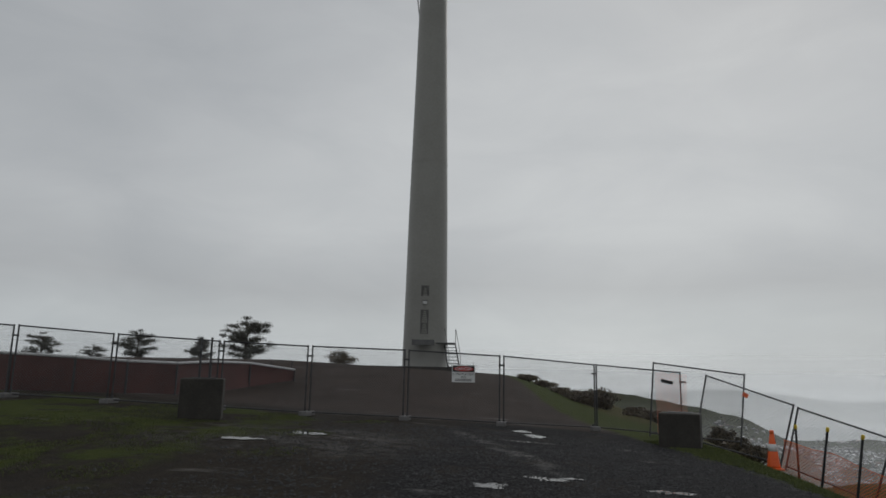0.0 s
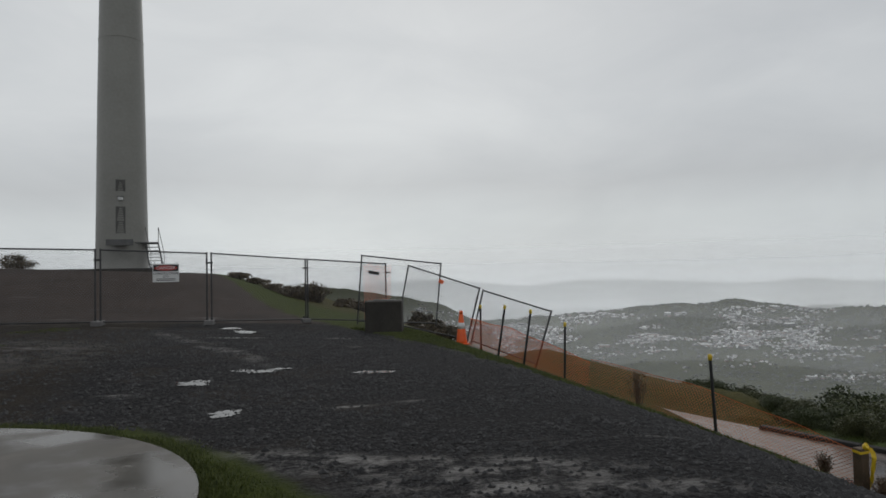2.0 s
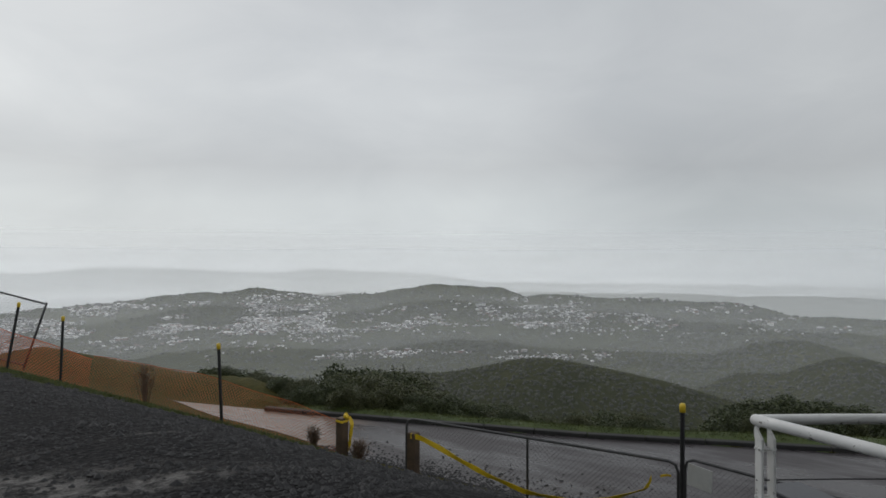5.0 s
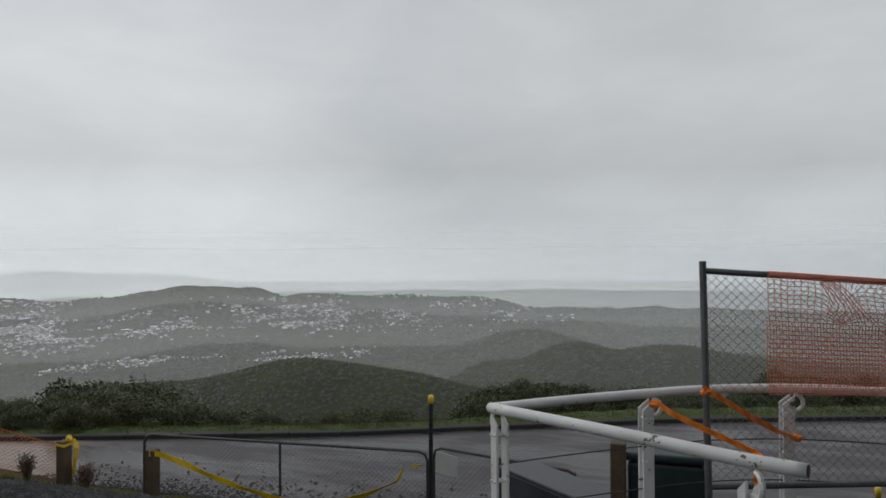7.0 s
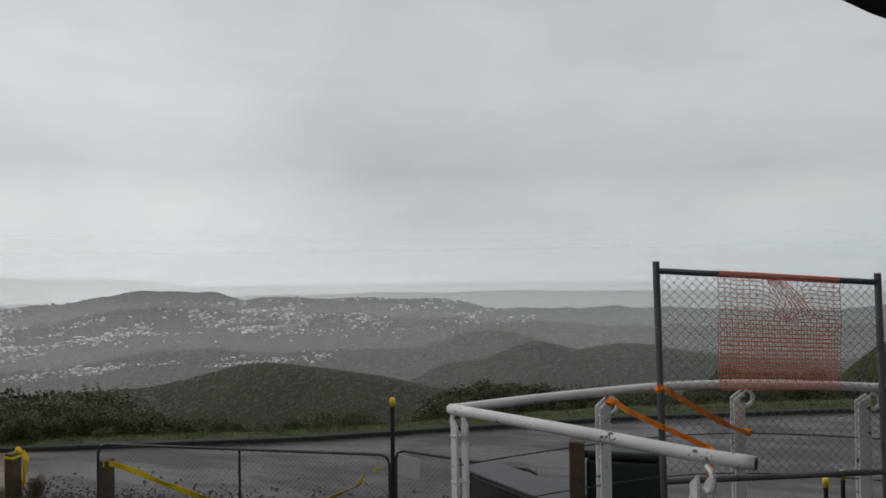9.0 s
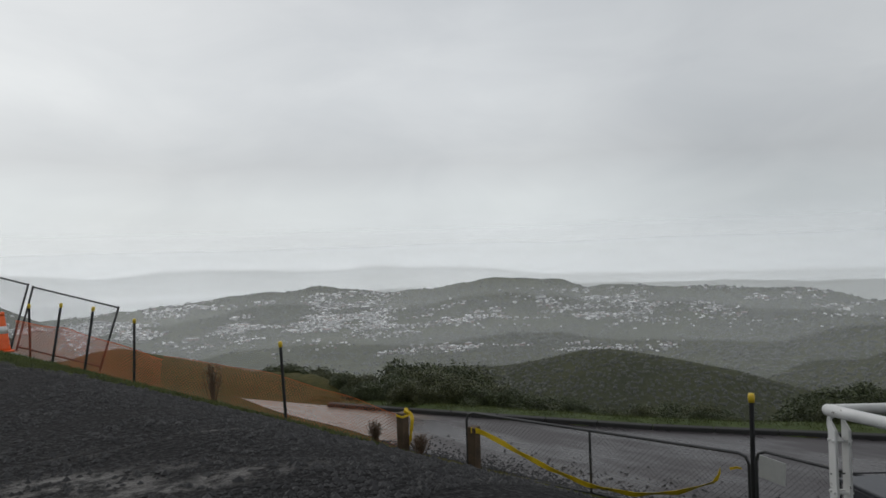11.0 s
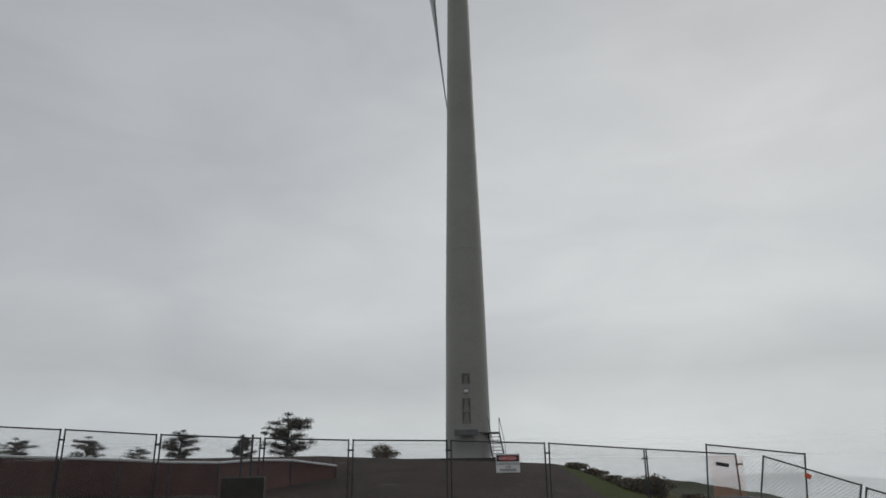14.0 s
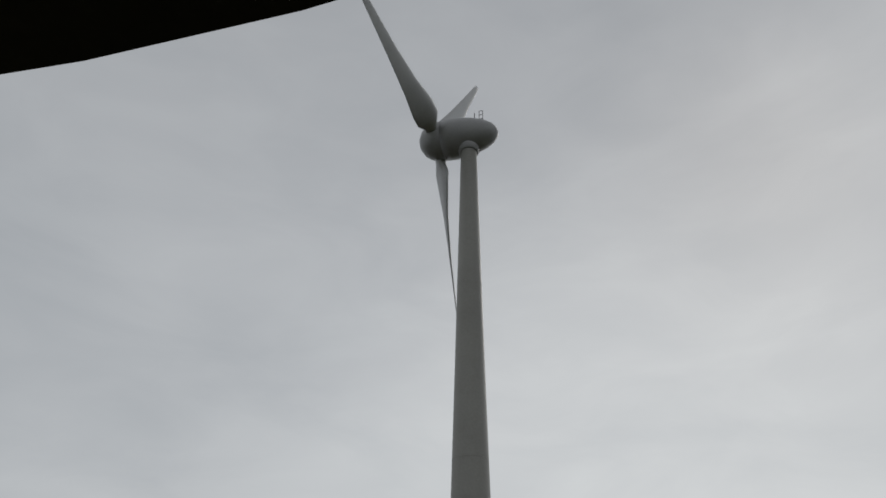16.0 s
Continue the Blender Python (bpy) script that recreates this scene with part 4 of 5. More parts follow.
# ---- traffic cone ----
def build_cone():
    p = polar(-15.0, 18.9)
    c = thing("traffic_cone", on_ground(p.x, p.y), "orange traffic cone with a pale band, on the grass edge", "traffic cone")
    part("base", block(bmesh.new(), (0.40, 0.40, 0.045), Matrix.Translation((0, 0, 0.02)), 0.02), orange_plastic, c)
    part("body", lathe(bmesh.new(), [(0.165, 0.04), (0.15, 0.10), (0.045, 0.87), (0.03, 0.9)], 24), orange_plastic, c, "", True)
    part("band", lathe(bmesh.new(), [(0.108, 0.43), (0.084, 0.60)], 24), white_band, c, "pale reflective band", True)
    part("tip", lathe(bmesh.new(), [(0.052, 0.84), (0.047, 0.92), (0.02, 0.93)], 16), orange_plastic, c, "", True)


build_cone()


# ---- capped posts and nets along the bank ----
def capped_post(foot, top, r=0.028):
    foot, top = Vector(foot), Vector(top)
    p = thing("marker_post", foot, "black steel marker post with a yellow plastic cap", "marker post", "yellow-capped posts along the bank")
    d = top - foot
    part("shaft", bar(bmesh.new(), -d.normalized() * 0.15, d, r, 8), black_steel, p)
    m = Matrix.Translation(d) @ d.to_track_quat("Z", "Y").to_matrix().to_4x4()
    part("cap", lathe(bmesh.new(), [(r + 0.006, -0.09), (r + 0.010, -0.02), (r + 0.002, 0.01), (0.01, 0.016)], 12, m), yellow_plastic, p, "yellow cap", True)
    return p


for fx, fy, tx, ty, tz in ((5.45, 18.25, 5.45, 18.25, 0.65), (5.66, 17.45, 5.87, 17.38, 0.66), (6.01, 16.48, 6.22, 16.40, 0.58), (6.76, 15.64, 6.80, 15.62, 0.28), (7.26, 10.46, 7.21, 10.50, 0.05), (8.12, 2.66, 8.12, 2.65, -0.13)):
    capped_post(on_ground(fx, fy), (tx, ty, tz))

low = [on_ground(*p, 0.02) for p in ((5.15, 18.55), (5.5, 17.95), (5.78, 17.3), (6.1, 16.4), (6.85, 15.5), (7.0, 14.9))]
high = [p + Vector((0.1, 0, h)) for p, h in zip(low, (0.75, 0.82, 0.85, 0.82, 0.78, 0.72))]
single("safety_net", net_between(low, high, 110, 22, 0.012, 0.02, 1, diamond_net), red_orange_net, "orange plastic safety mesh strung between capped posts", "safety net")
low = [on_ground(*p, 0.02) for p in ((7.0, 14.9), (7.35, 13.6), (7.65, 12.2), (7.75, 11.0), (7.75, 9.6), (7.9, 8.25))]
high = [Vector(p) for p in ((7.1, 14.9, -0.55), (7.75, 13.7, -0.68), (8.0, 12.2, -0.78), (8.05, 10.9, -0.88), (8.0, 9.6, -0.97), (7.93, 8.2, -1.06))]
single("safety_net", net_between(low, high, 150, 22, 0.008, 0.02, 2, diamond_net), orange_net, "sagging orange plastic mesh strung along the grass bank", "safety net")


def timber_post(place, top, r=0.075):
    p = thing("timber_post", on_ground(*place), "weathered square timber bollard at the roadside", "timber post", "timber posts beside the road")
    h = top - p.location.z
    part("shaft", block(bmesh.new(), (2 * r, 2 * r, h + 0.3), Matrix.Translation((0, 0, h / 2 - 0.15)), 0.015), old_timber, p)
    return p


timber_post((7.97, 8.17), -1.05)
timber_post((8.32, 6.93), -1.17)


def ribbon(pts, wide, across, twist=0.0):
    bm = bmesh.new()
    prev = None
    n = 40
    for i in range(n + 1):
        p = along(pts, i / n)
        a = Vector(across)
        d = (along(pts, min(1, i / n + 0.01)) - along(pts, max(0, i / n - 0.01))).normalized()
        a = Matrix.Rotation(twist * i / n + 0.25 * math.sin(i * 0.9), 3, d) @ a
        off = a.normalized() * wide / 2
        th = d.cross(a).normalized() * 0.0015
        ring = [bm.verts.new(p - off - th), bm.verts.new(p + off - th), bm.verts.new(p + off + th), bm.verts.new(p - off + th)]
        if prev:
            for k in range(4):
                bm.faces.new((prev[k], prev[(k + 1) % 4], ring[(k + 1) % 4], ring[k]))
        prev = ring
    return bm


tape1 = ribbon([(8.05, 8.10, -1.04), (8.06, 8.05, -1.10), (8.05, 8.02, -1.16), (8.05, 8.06, -1.38), (8.05, 8.09, -1.56), (8.0, 8.2, -1.72), (7.97, 8.32, -1.80), (7.98, 8.24, -1.84)], 0.06, (0.6, -0.5, 0.1), 2.0)
single("barrier_tape", tape1, yellow_tape, "yellow barrier tape hanging loose from a timber post", "barrier tape")
loop = bmesh.new()
block(loop, (0.156, 0.156, 0.045), pose(7.97, 8.17, -1.10, 4, -3, 0), 0.01)
single("barrier_tape", loop, yellow_tape, "yellow barrier tape wrapped round a timber post", "barrier tape")
bow = bmesh.new()
bmesh.ops.create_icosphere(bow, subdivisions=2, radius=0.05, matrix=pose(8.0, 8.11, -1.03) @ Matrix.Diagonal((1.0, 0.9, 1.1, 1)))
for v in bow.verts:
    v.co += 0.03 * noise.noise_vector(v.co * 30)
single("tape_knot", bow, yellow_tape, "crumpled knot of yellow tape on a post", "tape knot")
tape2 = ribbon([(8.24, 6.92, -1.21), (8.30, 6.80, -1.22), (8.40, 6.45, -1.36), (8.40, 6.1, -1.47), (8.40, 5.58, -1.60), (8.43, 4.98, -1.72), (8.45, 4.3, -1.71), (8.43, 3.68, -1.545), (8.43, 3.2, -1.31), (8.43, 3.14, -1.16)], 0.085, (0.1, 0, 1), 1.2)
single("barrier_tape", tape2, yellow_tape, "long yellow barrier tape sagging along the gate", "barrier tape")
tape2b = ribbon([(8.43, 3.03, -1.12), (8.45, 2.95, -1.095), (8.46, 2.9, -1.10)], 0.03, (0, 0.2, 1), 0.5)
single("barrier_tape", tape2b, yellow_tape, "short yellow tape end caught in the gate mesh", "barrier tape")


# ---- low roadside gates ----
def low_gate(a, b, ha, hb, label, mids, mesh_pitch=0.07):
    """A bent-tube gate with rounded upper corners between ground points a and b."""
    a, b = Vector(a), Vector(b)
    g = thing("gate", (a + b) / 2, label, "gate", "low roadside gates")
    o = Vector(g.location)
    A, B = a - o, b - o
    d = (B - A).normalized()
    ta, tb = A + Vector((0, 0, ha)), B + Vector((0, 0, hb))
    pts = [A, ta - Vector((0, 0, 0.12)), ta - Vector((0, 0, 0.035)) + d * 0.035, ta + d * 0.12, tb - d * 0.12, tb - Vector((0, 0, 0.035)) - d * 0.035, tb - Vector((0, 0, 0.12)), B]
    part("gate_frame", pipe(bmesh.new(), pts, 0.02, 8), galv_dark, g)
    lift = Vector((0, 0, 0.07))
    part("bottom_rail", bar(bmesh.new(), A + lift, B + lift, 0.018, 8), galv_dark, g)
    for s in mids:
        part("mid_post", bar(bmesh.new(), A.lerp(B, s) + lift, ta.lerp(tb, s), 0.018, 8), galv_dark, g)
    part("wire_mesh", diamond(bmesh.new(), (A + lift, B + lift, tb, ta), mesh_pitch, 0.0016), wire_mat, g, "diamond wire mesh")
    return g


low_gate((8.33, 7.08, -1.93), (8.80, 2.93, -1.95), 0.96, 0.93, "low grey tube gate with wire mesh across the track", (0.5,))
g2 = low_gate((8.79, 2.84, -1.95), (8.15, 0.9, -1.80), 1.0, 0.90, "short grey tube gate with wire mesh beside the road", (0.5,))
paper = bmesh.new()
block(paper, (0.012, 0.34, 0.27), pose(8.66, 2.62, -1.12, 4, 0, -18), 0.002)
single("notice_sheet", paper, wet_paper, "blank wet white notice sheet on the gate mesh", "notice")


# ---- white handrails ----
RAIL_Z = 0.76
OUTER = [(3.84, 0.87), (4.15, 0.50), (4.44, 0.11), (4.68, -0.26), (4.83, -0.64), (4.89, -1.0), (4.89, -1.33), (4.85, -1.70), (4.74, -2.15), (4.5, -2.75), (4.1, -3.4)]
NEAR = [(3.84, 0.87), (3.50, 0.20), (3.24, -0.27), (3.13, -0.53)]


def smooth_line(pts, n):
    """Points on a soft curve through pts."""
    out = []
    P = [Vector((*p, 0)) for p in pts]
    P = [2 * P[0] - P[1]] + P + [2 * P[-1] - P[-2]]
    for i in range(1, len(P) - 2):
        for k in range(n):
            t = k / n
            a, b, c, d = P[i - 1], P[i], P[i + 1], P[i + 2]
            out.append(0.5 * ((2 * b) + (c - a) * t + (2 * a - 5 * b + 4 * c - d) * t * t + (3 * b - a - 3 * c + d) * t ** 3))
    out.append(P[-2])
    return out


def rail_post(parent, x, y, turn, top, low=0.035):
    """Two flat plates with cut-off tops, bolted together, and a hooked bracket that carries the rail."""
    g = ground_z(x, y)
    m = pose(x, y, 0, 0, 0, turn)
    body = part("post", bmesh.new(), white_rail, parent)
    for s in (-0.032, 0.032):
        bm = block(bmesh.new(), (0.068, 0.014, top - low - g + 0.15), m @ Matrix.Translation((0, s, (top - low + g - 0.15) / 2)))
        for v in bm.verts:
            p = m.inverted() @ v.co
            if p.z > 0 and p.x < 0:
                v.co.z -= 0.055
        bmesh.ops.bevel(bm, geom=list(bm.edges), offset=0.003, segments=1, affect="EDGES")
        part("plate", bm, white_rail, body)
    for z in (0.11, 0.36):
        for sx in (-0.016, 0.018):
            part("bolt", bar(bmesh.new(), m @ Vector((sx, -0.048, top - low - z)), m @ Vector((sx, 0.048, top - low - z)), 0.007, 6), white_rail, body)
    hook = [m @ Vector((0.045 + 0.05 * math.sin(a), 0, top - 0.085 - 0.05 * math.cos(a))) for a in [i * math.pi / 8 for i in range(-1, 9)]]
    hook = [m @ Vector((0.0, 0, top - low - 0.12))] + hook
    part("bracket", pipe(bmesh.new(), hook, 0.013, 6), white_rail, body)


def build_rails():
    r = thing("handrail", (0, 0, 0), "chipped white steel pipe handrail curving round the lookout", "handrail")
    line = smooth_line(OUTER, 6)
    part("rail", pipe(bmesh.new(), [(p.x, p.y, RAIL_Z) for p in line], 0.027, 14), white_rail, r, "white pipe with chipped paint", True)
    part("rail", pipe(bmesh.new(), [(p.x, p.y, RAIL_Z) for p in smooth_line(NEAR, 5)], 0.029, 14), white_rail, r, "white pipe with an open end", True)
    part("bend", lathe(bmesh.new(), [(0.030, -0.0), (0.030, 0.002)], 8, Matrix.Translation((3.84, 0.87, RAIL_Z))), white_rail, r)
    bm = bmesh.new()
    bmesh.ops.create_uvsphere(bm, u_segments=14, v_segments=10, radius=0.0292, matrix=Matrix.Translation((3.84, 0.87, RAIL_Z)))
    part("elbow", bm, white_rail, r, "", True)
    end, d = Vector((3.13, -0.53, RAIL_Z)), (Vector((3.13, -0.53, 0)) - Vector((3.24, -0.27, 0))).normalized()
    # black disc stands in for the shade inside an open pipe
    part("end_disc", bar(bmesh.new(), end, end + d * 0.004, 0.024, 14), black_steel, r, "black disc standing in for the dark hollow of the pipe")
    for x, y, turn in ((3.86, 0.83, 40), (4.46, 0.08, -65), (4.85, -0.74, -80), (4.87, -1.45, -90), (4.62, -2.45, -110), (3.22, -0.34, 200)):
        rail_post(r, x, y, turn, RAIL_Z, 0.07 if turn > 100 else 0.035)
    for z in (0.45, 0.20, -0.02):
        part("cable", pipe(bmesh.new(), [(p.x, p.y, z) for p in line[::2]], 0.004, 5), galv_dark, r)


build_rails()

# chain-link panel closing the way between the rails
PANEL = ((4.40, -0.26, 0.26), (4.79, -1.54, 0.28), (4.79, -1.52, 1.40), (4.40, -0.24, 1.49))
fence_panel(PANEL, "small galvanised chain-link panel strapped to the white handrail", wire=light_wire, tube=galv, group="lookout barrier", pitch=0.055, r=0.020, wr=0.0015, over=0.055, legs=0.56)


def build_panel_net():
    bl, br, tr, tl = (Vector(c) for c in ((4.50, -0.60, 0.79), (4.70, -1.28, 0.78), (4.70, -1.29, 1.40), (4.495, -0.59, 1.465)))
    rng = random.Random(5)

    def at(s, t):
        # the upper part is torn and dragged towards one point under the bar
        pull = math.exp(-((s - 0.62) / 0.2) ** 2) * max(0.0, min(1.0, (t - 0.62) / 0.25)) * max(0.0, min(1.0, (1.0 - t) / 0.06))
        ss = s + pull * 0.42 * (0.52 - s) + 0.02 * pull * math.sin(60 * t)
        tt = t - pull * 0.11 * (1 + math.sin(14 * s)) + 0.012 * max(0, t - 0.55) * math.sin(30 * s)
        p = bl.lerp(br, ss).lerp(tl.lerp(tr, ss), tt)
        return p + Vector((-0.02, rng.uniform(-0.0012, 0.0012) + 0.003 * math.sin(9 * t + 5 * s), rng.uniform(-0.0012, 0.0012)))

    single("safety_net", net(bmesh.new(), at, 20, 26, 0.0042), red_net, "bright red-orange plastic mesh, torn at the top, tied on the panel", "safety net")
    dense = net(bmesh.new(), lambda s, t: at(s, t * 0.60) + Vector((0.012, 0.012, 0.009)), 20, 16, 0.0036)
    single("safety_net", dense, red_net, "doubled layer of red-orange mesh on the chain-link panel", "safety net")
    # the hem is wound round the top bar, and a torn strand bundle hangs from it
    wound = bmesh.new()
    a, b = Vector((4.503, -0.59, 1.468)), Vector((4.715, -1.285, 1.415))
    turns = 46
    for lag in (0.0, 3.1):
        pipe(wound, [a.lerp(b, i / (turns * 6)) + 0.0205 * (math.cos(i * 1.047 + lag) * Vector((0.957, 0.29, 0)) + math.sin(i * 1.047 + lag) * Vector((0, 0, 1))) for i in range(turns * 6 + 1)], 0.0022, 4)
    single("net_hem", wound, red_net, "red mesh hem wound round the panel's top bar", "net hem")
    torn = bmesh.new()
    for k in range(7):
        p0 = Vector((4.585 + 0.01 * k, -0.87 - 0.012 * k, 1.43))
        pipe(torn, [p0, p0 + Vector((0.012, -0.04 - 0.008 * k, -0.06)), p0 + Vector((0.02, -0.075 - 0.02 * k, -0.13 - 0.012 * k)), p0 + Vector((0.03 + 0.01 * k, -0.05 - 0.035 * k, -0.19 - 0.01 * k))], 0.0028, 4)
    single("torn_strands", torn, red_net, "torn bundle of red mesh strands under the bar", "torn net")


build_panel_net()
for pts, w in (([(4.37, -0.24, 0.825), (4.44, -0.33, 0.76), (4.55, -0.534, 0.622), (4.64, -0.66, 0.545)], 0.038),
               ([(4.64, -0.66, 0.545), (4.72, -0.77, 0.485), (4.80, -0.79, 0.47)], 0.022),
               ([(4.40, 0.01, 0.72), (4.36, -0.06, 0.675), (4.33, -0.265, 0.591), (4.27, -0.50, 0.505)], 0.036),
               ([(4.27, -0.50, 0.50), (4.27, -0.497, 0.42), (4.265, -0.505, 0.30), (4.27, -0.50, 0.23)], 0.045)):
    single("tie_strap", ribbon(pts, w, (0.1, 0, 1) if w < 0.04 else (0, 1, 0), 0.4), orange_strap, "orange webbing strap tying the panel to the rail", "strap", "orange straps")
for x, y, z in ((4.40, -0.25, 0.80), (4.43, 0.03, 0.705), (4.27, -0.50, 0.49), (4.80, -0.78, 0.475)):
    k = bmesh.new()
    bmesh.ops.create_icosphere(k, subdivisions=2, radius=0.03, matrix=pose(x, y, z) @ Matrix.Diagonal((1.0, 1.2, 0.8, 1)))
    for v in k.verts:
        v.co += Vector((noise.noise(v.co * 40), noise.noise(v.co * 40 + Vector((9, 0, 0))), noise.noise(v.co * 40 + Vector((0, 9, 0))))) * 0.014
    single("strap_knot", k, orange_strap, "knotted orange webbing on the rail", "strap knot", "orange straps")


# ---- bin, board and posts below the lookout ----
def build_bin():
    x, y = 5.62, -0.04
    b = thing("litter_bin", on_ground(x, y), "dark green plastic litter bin below the lookout rail", "litter bin")
    h = 0.15 - b.location.z
    part("body", block(bmesh.new(), (0.42, 0.54, h - 0.06), Matrix.Translation((0, 0, (h - 0.06) / 2 - 0.02)), 0.03), bin_plastic, b)
    part("lid", block(bmesh.new(), (0.47, 0.58, 0.06), Matrix.Translation((0, 0, h - 0.04)), 0.02), bin_plastic, b, "dark lid")


build_bin()
tp = thing("timber_post", on_ground(5.36, 0.29), "dark square timber post beside the bin", "timber post", "timber posts beside the road")
part("shaft", block(bmesh.new(), (0.11, 0.11, 0.22 - tp.location.z + 0.2), Matrix.Translation((0, 0, (0.22 - tp.location.z) / 2 - 0.1)), 0.01), old_timber, tp)


def build_board():
    a, b = Vector((6.15, 1.20, 0)), Vector((5.45, 0.35, 0))
    base = on_ground(*((a + b) / 2).xy)
    o = thing("barrier_board", base, "dark grey flat-topped cabinet below the rail", "cabinet")
    o.rotation_euler = (0, 0, math.atan2((b - a).y, (b - a).x))
    w, h = (b - a).length, -0.24 - base.z
    part("body", block(bmesh.new(), (w, 0.3, h), Matrix.Translation((0, 0.0, h / 2 - 0.04)), 0.02), dark_board, o)
    part("lid", block(bmesh.new(), (w + 0.05, 0.36, 0.035), Matrix.Translation((0, 0.0, h - 0.02)), 0.01), dark_board, o, "flat lid")
    for s in (-0.25, 0.25):
        part("seam", block(bmesh.new(), (0.015, 0.012, h * 0.85), Matrix.Translation((w * s, 0.152, h * 0.45))), black_steel, o)


build_board()
for x, y in ((8.38, -2.17), (8.71, -2.43), (8.78, -3.08)):
    g = ground_z(x, y)
    capped_post((x, y, g), (x, y, -0.87), 0.024)

# ---- concrete pad and lookout shelter ----
bm = bmesh.new()
ring, ring2 = [], []
for i in range(96):
    a = 2 * math.pi * i / 96
    rr = 3.42 + 0.04 * math.sin(3 * a + 1)
    ring.append(bm.verts.new((-4.15 + rr * math.cos(a), 5.13 + rr * math.sin(a), 0.035)))
    ring2.append(bm.verts.new((-4.15 + (rr + 0.03) * math.cos(a), 5.13 + (rr + 0.03) * math.sin(a), -0.2)))
bm.faces.new(ring)
for i in range(96):
    bm.faces.new((ring2[i], ring2[(i + 1) % 96], ring[(i + 1) % 96], ring[i]))
single("pavement", bm, slab_m, "round wet concrete pad with pale sediment", "pavement", kind="structure")


def build_shelter():
    """A round roof whose eave passes just over the camera; its posts and floor stand behind."""
    cx, cy, R, z = -0.95, -6.075, 6.638, EYE + 1.0
    s = thing("shelter", (cx, cy, 0), "round timber lookout shelter with a dark soffit", "shelter")
    n = 96
    bm = bmesh.new()
    rings = []
    for r, dz in ((0.3, 0.55), (R - 0.12, 0.02), (R - 0.05, 0.0), (R, 0.0), (R + 0.01, 0.16), (R - 0.1, 0.2), (0.3, 0.95)):
        rings.append([bm.verts.new((r * math.cos(2 * math.pi * i / n), r * math.sin(2 * math.pi * i / n), z + dz)) for i in range(n)])
    for a, b in zip(rings, rings[1:] + rings[:1]):
        for i in range(n):
            bm.faces.new((a[i], a[(i + 1) % n], b[(i + 1) % n], b[i]))
    bmesh.ops.recalc_face_normals(bm, faces=bm.faces)
    part("roof", bm, soffit_mat, s, "dark brown boarded soffit")
    part("drip_edge", lathe(bmesh.new(), [(R + 0.012, z - 0.012), (R + 0.022, z - 0.012), (R + 0.022, z + 0.06), (R + 0.012, z + 0.06)], n), soffit_mat, s)
    for k in range(3):
        a = radians(225 + 45 * k)
        part("column", lathe(bmesh.new(), [(0.09, -0.1), (0.09, z + 0.1)], 14, Matrix.Translation((2.6 * math.cos(a), 2.6 * math.sin(a), 0))), old_timber, s, "round timber column")
    for k in range(24):
        a = 2 * math.pi * k / 24
        part("rafter", bar(bmesh.new(), (0.4 * math.cos(a), 0.4 * math.sin(a), z + 0.48), ((R - 0.15) * math.cos(a), (R - 0.15) * math.sin(a), z - 0.01), 0.035, 4), soffit_mat, s)


build_shelter()


# ---- foliage ----
def leaf_cloud(bm, centre, radii, count, size, rng, hollow=0.55):
    for _ in range(count):
        d = Vector((rng.gauss(0, 1), rng.gauss(0, 1), rng.gauss(0, 1)))
        d.normalize()
        k = hollow + (1 - hollow) * rng.random()
        c = Vector(centre) + Vector((d.x * radii[0], d.y * radii[1], d.z * radii[2])) * k
        u = Vector((rng.gauss(0, 1), rng.gauss(0, 1), rng.gauss(0, 0.7))).normalized()
        v = u.cross(Vector((rng.gauss(0, 1), rng.gauss(0, 1), rng.gauss(0, 1)))).normalized()
        s = size * rng.uniform(0.6, 1.4)
        bm.faces.new([bm.verts.new(p) for p in (c - u * s, c + v * s * 0.45, c + u * s, c - v * s * 0.45)])


def bush_kind(seed, leaf, tall, count, size, spiky=False):
    rng = random.Random(seed)
    b = thing("bush", (0, 0, -300), "dense dark green scrub bush on the slope below the road", "bush", "bushes below the verge")
    bm = bmesh.new()
    for _ in range(7):
        a = rng.uniform(0, 6.28)
        bar(bm, (0, 0, -0.3), (0.5 * math.cos(a), 0.5 * math.sin(a), tall * rng.uniform(0.5, 0.8)), 0.035, 5, 0.01)
    tagged(part("stem_tangle", bm, bark, b), kind="stuff")
    bm = bmesh.new()
    for _ in range(16):
        a, rr = rng.uniform(0, 6.28), rng.uniform(0.1, 0.85)
        top = tall * rng.uniform(0.35, 0.95) * (1.1 - 0.4 * rr)
        leaf_cloud(bm, (rr * math.cos(a), rr * math.sin(a), top * 0.8), (0.42, 0.42, 0.3 + 0.2 * tall * rng.random()), count // 16, size, rng, 0.5)
    if spiky:
        for _ in range(30):
            a, rr = rng.uniform(0, 6.28), rng.uniform(0, 0.8)
            leaf_cloud(bm, (rr * math.cos(a), rr * math.sin(a), tall * rng.uniform(0.85, 1.15)), (0.05, 0.05, 0.22), 14, size, rng, 0.1)
    part("crown", bm, leaf, b)
    return b


